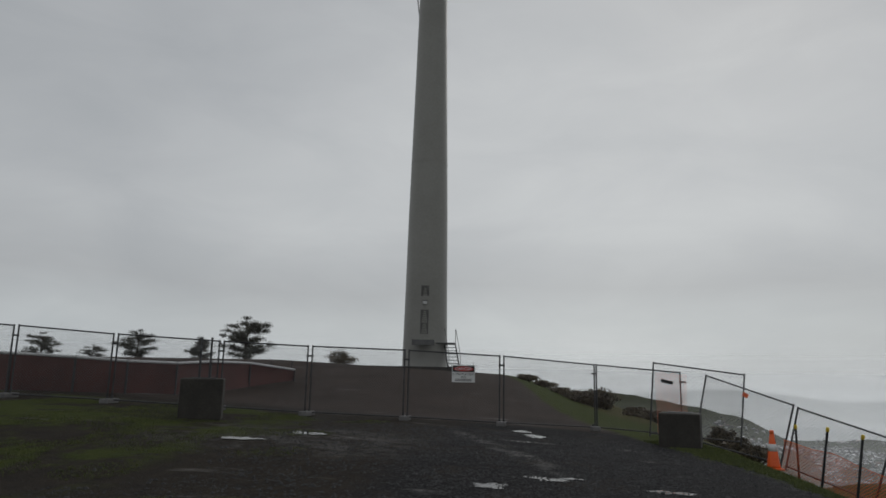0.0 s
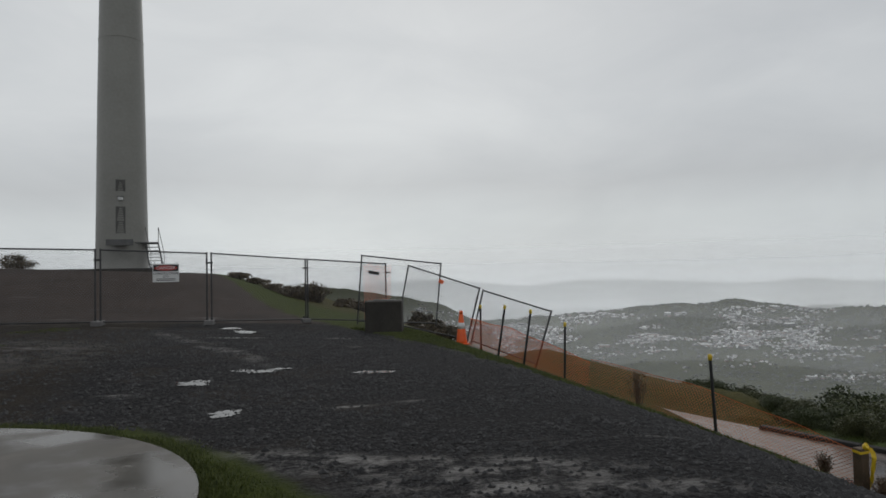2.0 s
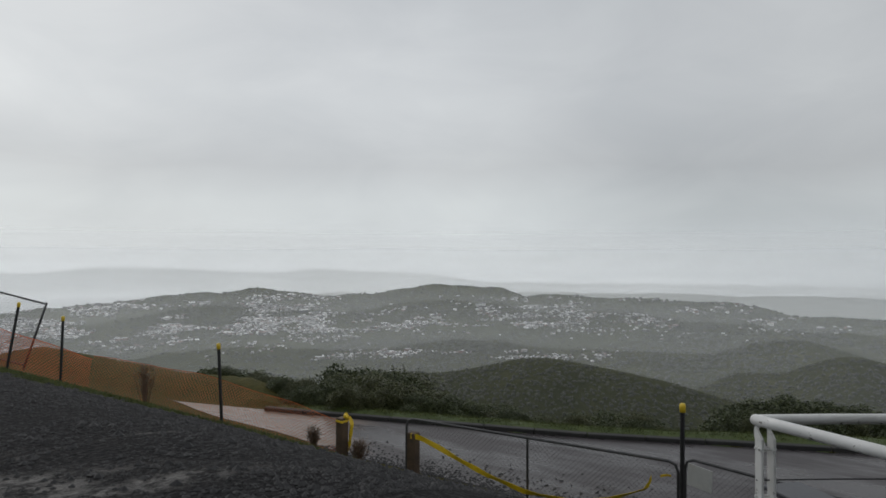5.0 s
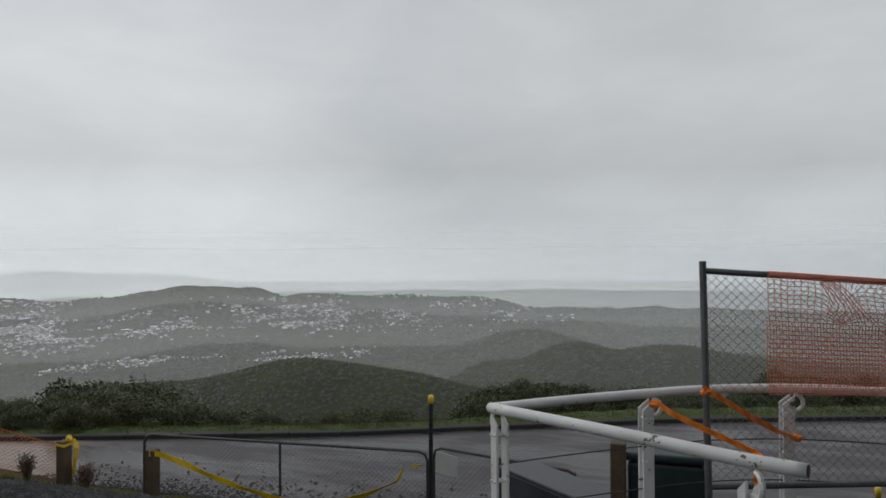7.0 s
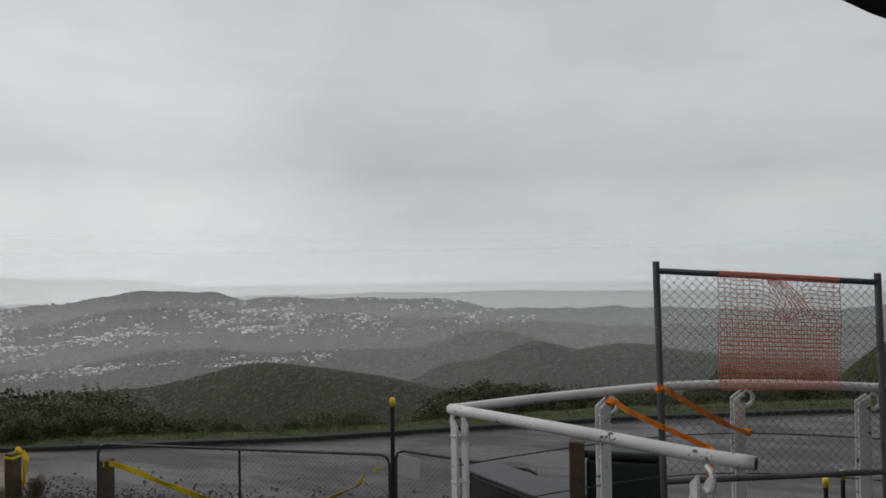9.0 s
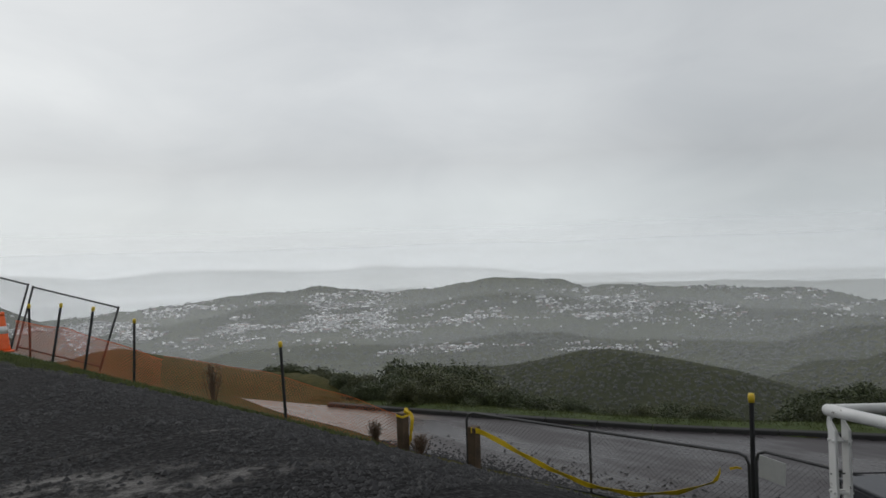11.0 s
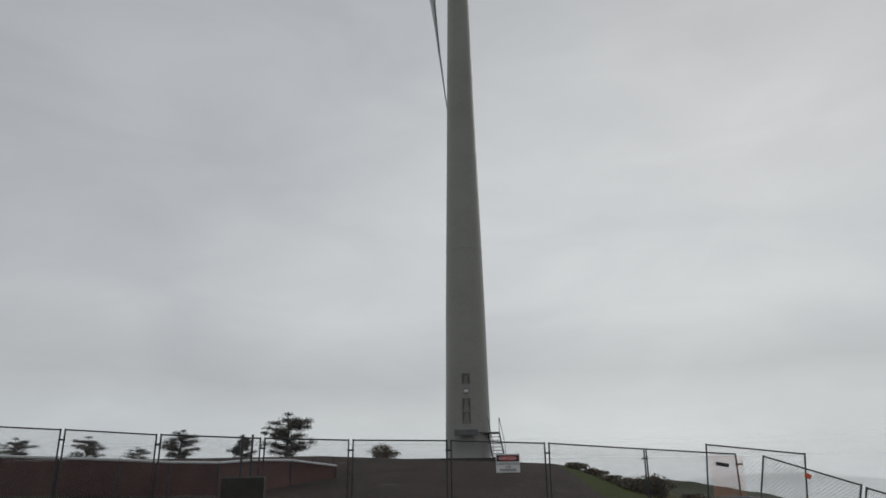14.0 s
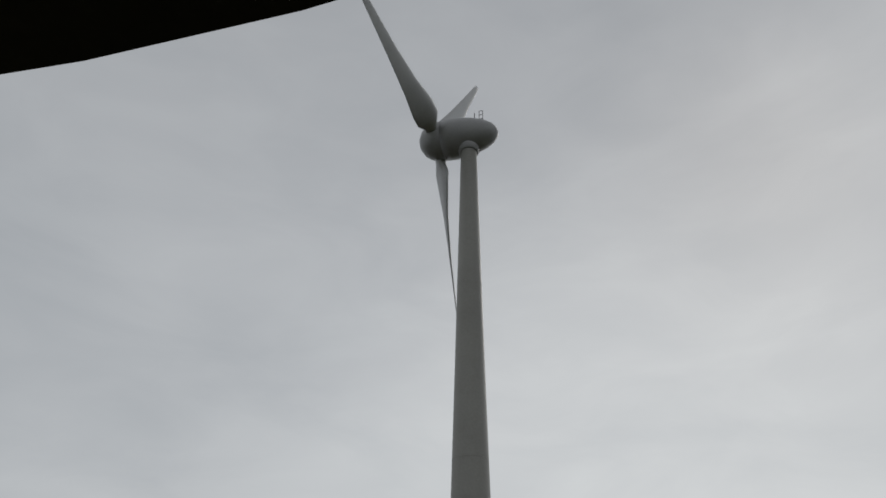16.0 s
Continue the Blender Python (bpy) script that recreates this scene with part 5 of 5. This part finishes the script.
def build_bushes():
    rng = random.Random(11)
    kinds = [bush_kind(21, leaf_dark, 1.5, 24000, 0.034), bush_kind(22, leaf_dark, 1.4, 24000, 0.034), bush_kind(23, leaf_olive, 1.3, 20000, 0.032, True), bush_kind(24, leaf_olive, 1.2, 20000, 0.034)]
    # how high the scrub stands, in degrees below the eye, along the verge
    az_t = [-22, -29, -34.8, -37.6, -40, -42.3, -45.7, -47, -49.4, -51.2, -54, -57, -60, -63, -64.4, -68.5, -71.3, -75.6, -77, -79.5, -82.2, -84.7, -88, -91, -95, -99.3, -103.5, -105, -107.3, -125]
    el_t = [-8.4, -8.1, -8.5, -9.0, -9.7, -9.4, -8.9, -8.9, -9.6, -10.6, -11.1, -11.9, -12.4, -12.7, -12.3, -12.2, -12.7, -12.4, -10.8, -10.0, -10.1, -10.7, -10.4, -10.8, -10.5, -8.8, -8.35, -8.7, -9.5, -9.6]
    spots = []
    for row, off in enumerate((0.55, 1.5, 3.0, 5.2, 8.5)):
        az = -34.0
        while az > -124:
            a = az + rng.uniform(-1.2, 1.2)
            lo, hi = 4.0, 80.0
            for _ in range(40):
                d = (lo + hi) / 2
                p = polar(a, d)
                if p.x - float(kerb_x(p.y)) - float(verge_wide(p.y)) > off:
                    hi = d
                else:
                    lo = d
            p = polar(a, d + rng.uniform(-0.4, 0.4))
            g = ground_z(p.x, p.y)
            top = EYE + d * math.tan(radians(float(np.interp(-a, [-v for v in az_t], el_t))))
            want = (top - g) * rng.uniform(0.74, 0.98) * (0.7 if row == 0 else 1.0)
            if want > 0.45:
                spots.append((p, g, min(want, 6.5)))
            az -= (2.1 + 0.1 * row) * rng.uniform(0.8, 1.2)
    for k, (p, g, want) in enumerate(spots):
        src = kinds[rng.choice((0, 1, 0, 1, 2, 3))]
        s = want / 1.35
        w = max(s * 0.85, min(1.35, s * 1.3))
        if k < 4:
            src = kinds[k]
            src.location, src.scale, src.rotation_euler = (p.x, p.y, g - 0.1), (w, w, s), (0, 0, rng.uniform(0, 6.28))
            continue
        c = copy_thing(src, pose(p.x, p.y, g - 0.1, 0, 0, rng.uniform(0, 360)))
        c.scale = (w, w, s)


build_bushes()


def build_pine(place, tall, spread, seed, label, layers=6, name="tree"):
    rng = random.Random(seed)
    t = thing(name, place, label, "tree", "trees behind the hilltop")
    lean = Vector((rng.uniform(-0.06, 0.1), 0, 1))
    bm = bmesh.new()
    pts = [Vector((0, 0, -0.5)), lean * tall * 0.35, lean * tall * 0.65 + Vector((0.1, 0, 0)), lean * tall * 0.92]
    for a, b, r0, r1 in zip(pts, pts[1:], (0.26, 0.2, 0.13), (0.2, 0.13, 0.05)):
        bar(bm, a, b, r0 * tall / 7, 8, r1 * tall / 7)
    tips = []
    for k in range(layers * 6):
        f = 0.14 + 0.76 * (k / (layers * 6))
        a = rng.uniform(0, 6.28)
        rr = spread * rng.uniform(0.35, 0.95) * math.sqrt(max(0.1, 1 - ((f - 0.42) / 0.62) ** 2))
        p0 = lean * tall * f * 0.9
        p1 = p0 + Vector((rr * math.cos(a), rr * math.sin(a), tall * rng.uniform(0.0, 0.12)))
        bar(bm, p0, p1, 0.06 * tall / 7, 5, 0.02)
        tips += [p1, p0.lerp(p1, 0.6)]
    tips.append(lean * tall * 0.95)
    part("trunk", bm, bark, t, "bare dark trunk with limbs")
    bm = bmesh.new()
    for p in tips:
        w = spread * rng.uniform(0.16, 0.30)
        leaf_cloud(bm, p, (w, w, tall * rng.uniform(0.05, 0.10)), 260, 0.10 * tall / 7, rng, 0.1)
    part("crown", bm, leaf_pine_hazed, t, "clumped needles in a haze-lightened colour")


for az, d, tall, spread, seed, label in ((25.6, 82, 5.6, 3.4, 1, "tall dark pine with flat clumped crown"), (33.7, 82, 3.6, 2.5, 2, "rounded dark pine behind the fence"), (39.9, 85, 3.0, 2.0, 3, "low dark pine behind the fence"), (29.1, 84, 3.1, 1.6, 4, "small dark pine behind the fence"), (44.5, 80, 2.6, 2.4, 5, "dark shrubby pine behind the fence"), (36.6, 88, 2.0, 1.8, 7, "low dark pine behind the fence")):
    p = polar(az, d)
    build_pine(on_ground(p.x, p.y), tall, spread, seed, label)


def shrub(place, radii, seed, leaf, label, count=2600, size=0.07, name="shrub"):
    rng = random.Random(seed)
    s = thing(name, place, label, "shrub", "shrubs on the hilltop")
    bm = bmesh.new()
    for _ in range(9):
        a = rng.uniform(0, 6.28)
        bar(bm, (0, 0, -0.2), (radii[0] * 0.7 * math.cos(a), radii[1] * 0.7 * math.sin(a), radii[2] * rng.uniform(0.6, 1.3)), 0.03, 5, 0.008)
    tagged(part("stem_tangle", bm, bark, s), kind="stuff")
    bm = bmesh.new()
    for _ in range(14):
        a, rr = rng.uniform(0, 6.28), rng.uniform(0, 0.75)
        leaf_cloud(bm, (radii[0] * rr * math.cos(a), radii[1] * rr * math.sin(a), radii[2] * rng.uniform(0.15, 1.15) * (1.2 - 0.6 * rr)), (radii[0] * 0.4, radii[1] * 0.4, radii[2] * 0.5), count // 14, size, rng, 0.3)
    part("crown", bm, leaf, s)


p = polar(18.1, 58)
shrub(on_ground(p.x, p.y), (1.55, 1.2, 0.75), 31, leaf_brown, "wind-bent dark shrub on the mound's skyline")
for az, d, top_el, w, seed in ((3.0, 44, 0.15, 1.0, 32), (1.6, 42, -0.45, 1.0, 33), (0.2, 40, -0.95, 1.2, 34), (-1.2, 38, -0.85, 1.0, 35), (-2.3, 37, -0.5, 0.9, 36), (-3.2, 37, -0.9, 0.8, 37), (-5.5, 34, -2.1, 0.6, 38), (-7.0, 33, -2.4, 0.7, 39), (-11.5, 26, -3.5, 0.5, 40), (-12.8, 23, -4.2, 0.5, 41), (-14.0, 22.5, -4.6, 0.5, 42)):
    p = polar(az, d)
    g = on_ground(p.x, p.y)
    h = max(0.35, EYE + d * math.tan(radians(top_el)) - g.z)
    shrub(g, (w * 1.25, w, h * 0.72), seed, leaf_brown, "low brown-green heath shrub at the mound's edge", 1600)


def dry_plant(place, tall, wide, seed, label):
    rng = random.Random(seed)
    s = thing("dry_plant", place, label, "dry plant", "dry plants on the bank")
    bm = bmesh.new()
    for _ in range(26):
        a, rr = rng.uniform(0, 6.28), wide * rng.random()
        top = Vector((rr * math.cos(a), rr * math.sin(a), tall * rng.uniform(0.5, 1.0)))
        bar(bm, (0.1 * top.x, 0.1 * top.y, -0.05), top, 0.008, 4, 0.003)
        for _ in range(5):
            q = top * rng.uniform(0.45, 0.95)
            bar(bm, q, q + Vector((rng.uniform(-1, 1) * 0.12, rng.uniform(-1, 1) * 0.12, 0.12)), 0.004, 3, 0.002)
    tagged(part("stem_tangle", bm, dry_stem, s), kind="stuff")
    bm = bmesh.new()
    leaf_cloud(bm, (0, 0, tall * 0.65), (wide * 0.9, wide * 0.9, tall * 0.42), 260, 0.022, rng, 0.1)
    tagged(part("seed_tuft", bm, leaf_brown, s), kind="stuff")


dry_plant(on_ground(7.35, 13.2), 0.95, 0.28, 51, "dry brown bush caught in the orange mesh")
dry_plant(on_ground(7.7, 8.55), 0.42, 0.14, 52, "small dry weed beside a timber post")
dry_plant(on_ground(8.08, 7.9), 0.32, 0.18, 53, "low dark weed at the foot of a timber post")


# ---- left of the fence: maroon screen ----
def build_screen():
    s = thing("screen_fence", polar(37, 27, 0.7), "maroon mesh screen fence with a pale top rail", "screen fence")
    o = Vector(s.location)
    stops = [(52, 30, 1.35), (46, 28.5, 1.25), (42, 27.5, 1.1), (38, 27, 0.95), (34.5, 27, 0.75), (31, 27.5, 0.68), (28.5, 29, 0.85), (25.5, 31, 0.8), (22.0, 33, 0.35)]
    low, high = [], []
    for a, d, e in stops:
        p = polar(a, d)
        low.append(on_ground(p.x, p.y, 0.05) - o)
        high.append(Vector((p.x, p.y, EYE + d * math.tan(radians(e)))) - o)
        part("post", bar(bmesh.new(), low[-1] - Vector((0, 0, 0.2)), high[-1] + Vector((0, 0, 0.05)), 0.04, 8), galv_dark, s)
    part("screen", net_between(low, high, 260, 24, 0.042, 0.03, 8), maroon_net, s, "maroon shade mesh")
    part("top_rail", pipe(bmesh.new(), high, 0.05, 8), white_roof, s, "pale top rail")
    fence = thing("temporary_fence", polar(24, 33, 1.0), "bent wire fence panel leaning on the mound", "fence", "panels of the temporary fence")
    a, b = polar(24.0, 33.0, 0.9), polar(20.8, 34.5, 1.0)
    of = Vector(fence.location)
    for q in (a, a.lerp(b, 0.5), b):
        part("post", bar(bmesh.new(), q - of - Vector((0, 0, 0.3)), q - of + Vector((0.1, 0, 1.25)), 0.03, 6), galv_dark, fence)
    part("wire_mesh", diamond(bmesh.new(), (a - of, b - of, b - of + Vector((0.1, 0, 1.2)), a - of + Vector((0.1, 0, 1.2))), 0.14, 0.006), rust_wire, fence)


build_screen()


# ---- town in the valley ----
def seen_slopes(count, seed, az0, az1, el0, el1, start):
    """Places on the far slopes, spread evenly as they lie open to the hilltop: turn, angle, distance, x, y, z."""
    draw = np.random.RandomState(seed)
    az, el = draw.uniform(az0, az1, count), draw.uniform(el0, el1, count)
    t = np.tan(np.radians(el))
    d = np.full(count, float(start))
    way = np.ones(count, bool)
    sx, cy = -np.sin(np.radians(az)), np.cos(np.radians(az))
    while start < 2300:
        way &= EYE + d * t > hills(d * sx, d * cy)
        d = np.where(way, d * 1.015, d)
        start *= 1.015
    keep = ~way
    az, el, d, t, sx, cy = (v[keep] for v in (az, el, d, t, sx, cy))
    near = d / 1.015
    for _ in range(7):
        mid = (near + d) / 2
        over = EYE + mid * t > hills(mid * sx, mid * cy)
        near, d = np.where(over, mid, near), np.where(over, d, mid)
    x, y = -d * np.sin(np.radians(az)), d * np.cos(np.radians(az))
    return az, el, d, x, y, hills(x, y)


def build_town():
    rng = random.Random(77)
    az, el, d, x, y, floor_z = seen_slopes(60000, 7, -90, -12, -9.4, -3.0, 800)
    band = 1.25 * np.exp(-((el + 5.3) / 1.25) ** 2) * sm(-48, -40, az)
    band += 1.1 * np.exp(-((el + 5.4) / 0.6) ** 2) * sm(-62, -56, az) * sm(-36, -44, az)
    band += 0.5 * np.exp(-((el + 4.9) / 0.9) ** 2) * sm(-84, -78, az) * sm(-52, -60, az)
    band += 0.9 * np.exp(-((el + 8.2) / 0.28) ** 2) * sm(-68, -64, az) * sm(-40, -46, az)
    band += 0.15 * np.exp(-((el + 3.8) / 0.5) ** 2)
    verts, faces = [], []
    n = 0
    for i in range(len(d)):
        if n >= 5200:
            break
        if d[i] < 820 or d[i] > 2120:
            continue
        p, z = Vector((x[i], y[i], 0)), float(floor_z[i])
        # houses line the streets, which run along the slopes
        dens = noise.noise(Vector((p.x * 0.0035, p.y * 0.0035, 0.3))) * 0.7 + noise.noise(Vector((az[i] * 0.28, el[i] * 2.2, 5.0))) * 0.9
        if rng.random() > float(band[i]) * (0.16 + 1.5 * dens):
            continue
        size = float(d[i]) * 0.0036
        w, dp, h = size * rng.uniform(0.6, 1.5), size * rng.uniform(0.6, 1.1), size * rng.uniform(0.25, 0.5)
        if rng.random() < 0.015:
            w, dp, h = w * 3, dp * 2, h * 2
        a = rng.uniform(0, 3.14)
        c, s = math.cos(a), math.sin(a)

        def at(sx, sy, zz):
            return (p.x + c * sx * w / 2 - s * sy * dp / 2, p.y + s * sx * w / 2 + c * sy * dp / 2, z + zz)

        k = len(verts)
        corners = ((-1, -1), (1, -1), (1, 1), (-1, 1))
        verts += [at(sx, sy, zz) for zz in (-1.5, h) for sx, sy in corners]
        faces += [(k, k + 1, k + 5, k + 4), (k + 1, k + 2, k + 6, k + 5), (k + 2, k + 3, k + 7, k + 6), (k + 3, k, k + 4, k + 7)]
        k = len(verts)
        verts += [at(sx * 1.08, sy * 1.08, h) for sx, sy in corners] + [at(-1, 0, h + size * 0.24), at(1, 0, h + size * 0.24)]
        faces += [(k, k + 1, k + 5, k + 4), (k + 2, k + 3, k + 4, k + 5), (k + 3, k, k + 4), (k + 1, k + 2, k + 5)]
        n += 1
    me = bpy.data.meshes.new("houses")
    me.from_pydata(verts, [], faces)
    me.materials.append(house_mat)
    tagged(new("houses", me), "pale houses scattered over the misty valley suburbs", "houses", kind="stuff")


def build_woods():
    """Scrub and trees over the far slopes: uneven domes of five sides."""
    rng = np.random.RandomState(4)
    sets = [seen_slopes(17000, 21, -118, -28, -13.5, -4.0, 90), seen_slopes(15000, 22, -118, -12, -8.6, -2.4, 700)]
    d, x, y, z = (np.concatenate([q[k] for q in sets]) for k in (2, 3, 4, 5))
    # few trees stand in the streets of the town
    streets = np.exp(-((np.degrees(np.arctan2(z - EYE, d)) + 5.4) / 1.1) ** 2) * (d > 900) * sm(-66, -54, np.degrees(np.arctan2(-x, y)))
    thin = lumps(x, y, 220.0, 8.0) + 0.35 * rng.uniform(-1, 1, len(d)) > -0.15 + 0.45 * streets
    d, x, y, z = d[thin], x[thin], y[thin], z[thin]
    m = len(d)
    s = np.clip(d * rng.uniform(0.0014, 0.0036, m), 0.6, 5.0)
    a0 = rng.uniform(0, 6.28, m)
    pts = np.zeros((m, 11, 3))
    for ring, (wide, up) in enumerate(((1.0, -0.3), (0.8, 0.42))):
        for i in range(5):
            a = a0 + i * 1.2566 + ring * 0.6
            f = s * wide * rng.uniform(0.7, 1.25, m)
            pts[:, ring * 5 + i] = np.stack([x + f * np.cos(a), y + f * np.sin(a), z + s * up * rng.uniform(0.7, 1.2, m)], -1)
    pts[:, 10] = np.stack([x + 0.2 * s * np.cos(a0), y, z + s * rng.uniform(0.6, 1.0, m)], -1)
    faces = []
    for i in range(5):
        j = (i + 1) % 5
        faces += [(i, j, 5 + i), (j, 5 + j, 5 + i), (5 + i, 5 + j, 10)]
    faces = (np.array(faces)[None] + 11 * np.arange(m)[:, None, None]).reshape(-1, 3)
    me = bpy.data.meshes.new("scrub")
    me.from_pydata(pts.reshape(-1, 3).tolist(), [], faces.tolist())
    me.polygons.foreach_set("use_smooth", np.ones(len(faces), dtype=bool))
    me.materials.append(leaf_far)
    tagged(new("scrub", me), "dark green scrub and woodland covering the far hillsides", "woodland", kind="stuff")


build_town()
build_woods()


# ---- puddles, stones, grass ----
def puddle(x, y, rx, ry, turn, seed):
    bm = bmesh.new()
    pts = []
    for i in range(96):
        a = 2 * math.pi * i / 96
        k = 0.8 + 0.7 * noise.noise(Vector((math.cos(a) * 1.6, math.sin(a) * 1.6, seed * 3.1))) + 0.25 * noise.noise(Vector((math.cos(a) * 5, math.sin(a) * 5, seed))) + 0.08 * noise.noise(Vector((math.cos(a) * 13, math.sin(a) * 13, seed)))
        px, py = rx * k * math.cos(a), ry * k * math.sin(a)
        c, s = math.cos(radians(turn)), math.sin(radians(turn))
        pts.append((x + c * px - s * py, y + s * px + c * py))
    top = ground_z(x, y)
    bm.faces.new([bm.verts.new((a, b, ground_z(a, b) * 0.5 + top * 0.5 + 0.012)) for a, b in pts])
    single("puddle", bm, water_m, "shallow rain puddle lying on the dark gravel", "puddle", "puddles on the gravel")


for k, (px, py, rx, ry, turn) in enumerate(((-1.28, 10.6, 0.34, 0.24, 5), (-0.70, 8.4, 0.26, 0.2, 0), (1.36, 10.9, 0.34, 0.2, -5), (-0.42, 11.4, 0.42, 0.22, -25), (-0.05, 11.6, 0.2, 0.12, -10), (-1.3, 19.6, 0.35, 0.3, 0), (-0.9, 18.4, 0.3, 0.5, 20), (-6.6, 13.2, 0.5, 0.2, 10), (-5.6, 14.6, 0.6, 0.3, -15))):
    puddle(px, py, rx, ry, turn, k + 1)


def build_stones():
    rng = random.Random(9)
    verts, faces = [], []
    n = 0
    while n < 24000:
        y = 3.2 + 16 * rng.random() ** 1.35
        x = rng.uniform(-8.0, 8.75 - 0.235 * y - (1.75 if y > 6.5 else 0.8))
        if rng.random() > min(1.0, max(0.0, (x + 7.5 + 2.0 * noise.noise(Vector((x, y, 2.0)))) / 6.0)):
            continue
        if any(abs(y - m * x - c + 0.3 * noise.noise(Vector((x * 1.3, y * 1.3, 6.0)))) < w and x0 < x < x1 and rng.random() < 0.55 for m, c, w, x0, x1 in ((-0.42, 6.05, 0.42, -1.4, 2.6), (-0.30, 5.35, 0.25, 0.4, 3.2), (-2.1, 11.9, 0.55, -2.9, -0.3))):
            continue
        if math.hypot(x + 4, y - 5) < 3.7 + 0.8 * max(0, min(1, (6.8 - y) / 1.9)) or (y < 4.8 and x < 0.7):
            continue
        if noise.noise(Vector((x * 0.5, y * 1.2, 4.0))) > 0.25 and rng.random() < 0.8:
            continue
        z = ground_z(x, y)
        s = rng.uniform(0.012, 0.03) if rng.random() < 0.9 else rng.uniform(0.03, 0.05)
        k = len(verts)
        a = rng.uniform(0, 6.28)
        for i in range(5):
            b = a + i * 1.2566
            verts.append((x + s * rng.uniform(0.7, 1.2) * math.cos(b), y + s * rng.uniform(0.7, 1.2) * math.sin(b), z + s * rng.uniform(-0.1, 0.25)))
        verts.append((x, y, z + s * rng.uniform(0.5, 0.9)))
        faces += [(k + i, k + (i + 1) % 5, k + 5) for i in range(5)]
        n += 1
    # stones washed down over the edge of the road, by the gate
    for _ in range(2600):
        y = rng.uniform(2.2, 9.5)
        x = 8.35 + abs(rng.gauss(0, 0.55)) + 0.05 * (9 - y)
        z = ground_z(x, y) + 0.014
        s = rng.uniform(0.010, 0.032)
        k = len(verts)
        a = rng.uniform(0, 6.28)
        for i in range(5):
            b = a + i * 1.2566
            verts.append((x + s * rng.uniform(0.7, 1.2) * math.cos(b), y + s * rng.uniform(0.7, 1.2) * math.sin(b), z + s * rng.uniform(-0.1, 0.25)))
        verts.append((x, y, z + s * rng.uniform(0.5, 0.9)))
        faces += [(k + i, k + (i + 1) % 5, k + 5) for i in range(5)]
    me = bpy.data.meshes.new("gravel")
    me.from_pydata(verts, [], faces)
    me.materials.append(stone_mat)
    tagged(new("gravel", me), "loose dark crushed stones over the hilltop", "gravel", kind="stuff")


build_stones()


def build_grass():
    rng = random.Random(13)
    verts, faces = [], []

    def tuft(x, y, h, n=5):
        z = ground_z(x, y)
        for _ in range(n):
            a = rng.uniform(0, 6.28)
            bx, by = x + rng.gauss(0, 0.04), y + rng.gauss(0, 0.04)
            l = h * rng.uniform(0.5, 1.1)
            k = len(verts)
            w = 0.006
            verts.extend([(bx - w * math.sin(a), by + w * math.cos(a), z - 0.01), (bx + w * math.sin(a), by - w * math.cos(a), z - 0.01), (bx + 0.5 * l * math.cos(a), by + 0.5 * l * math.sin(a), z + l)])
            faces.append((k, k + 1, k + 2))

    for _ in range(17000):
        y = rng.uniform(6.3, 20)
        tuft(8.75 - 0.235 * y - 2.0 + 0.3 * noise.noise(Vector((y, 1.0, 3.0))) + abs(rng.gauss(0, 0.9)), y, rng.uniform(0.02, 0.055))
    for _ in range(3500):
        a = rng.uniform(-0.6, 2.6)
        r = 3.46 + abs(rng.gauss(0, 0.12))
        x, y = -4.15 + r * math.cos(a), 5.13 + r * math.sin(a)
        if noise.noise(Vector((x * 1.5, y * 1.5, 7))) > -0.15:
            tuft(x, y, rng.uniform(0.015, 0.045))
    for _ in range(5000):
        x, y = rng.uniform(-1.0, 0.8), rng.uniform(2.5, 6.2)
        if 3.5 < math.hypot(x + 4.15, y - 5.13) < 3.65 + 0.65 * max(0, min(1, (6.4 - y) / 1.9)):
            tuft(x, y, rng.uniform(0.012, 0.035))
    for _ in range(5000):
        y = rng.uniform(-12, 14)
        tuft(float(kerb_x(y)) + 0.2 + float(verge_wide(y)) * rng.random(), y, rng.uniform(0.015, 0.045))
    for _ in range(14000):
        x, y = rng.uniform(-12, -5.0), rng.uniform(9, 19.5)
        if noise.noise(Vector((x * 0.6, y * 0.6, 1))) > 0.10 - 0.06 * (-6.5 - x):
            tuft(x, y, rng.uniform(0.015, 0.04))
    me = bpy.data.meshes.new("grass")
    me.from_pydata(verts, [], faces)
    me.materials.append(leaf_grass)
    tagged(new("grass", me), "short wet grass along the bank and verge", "grass", kind="stuff")


build_grass()
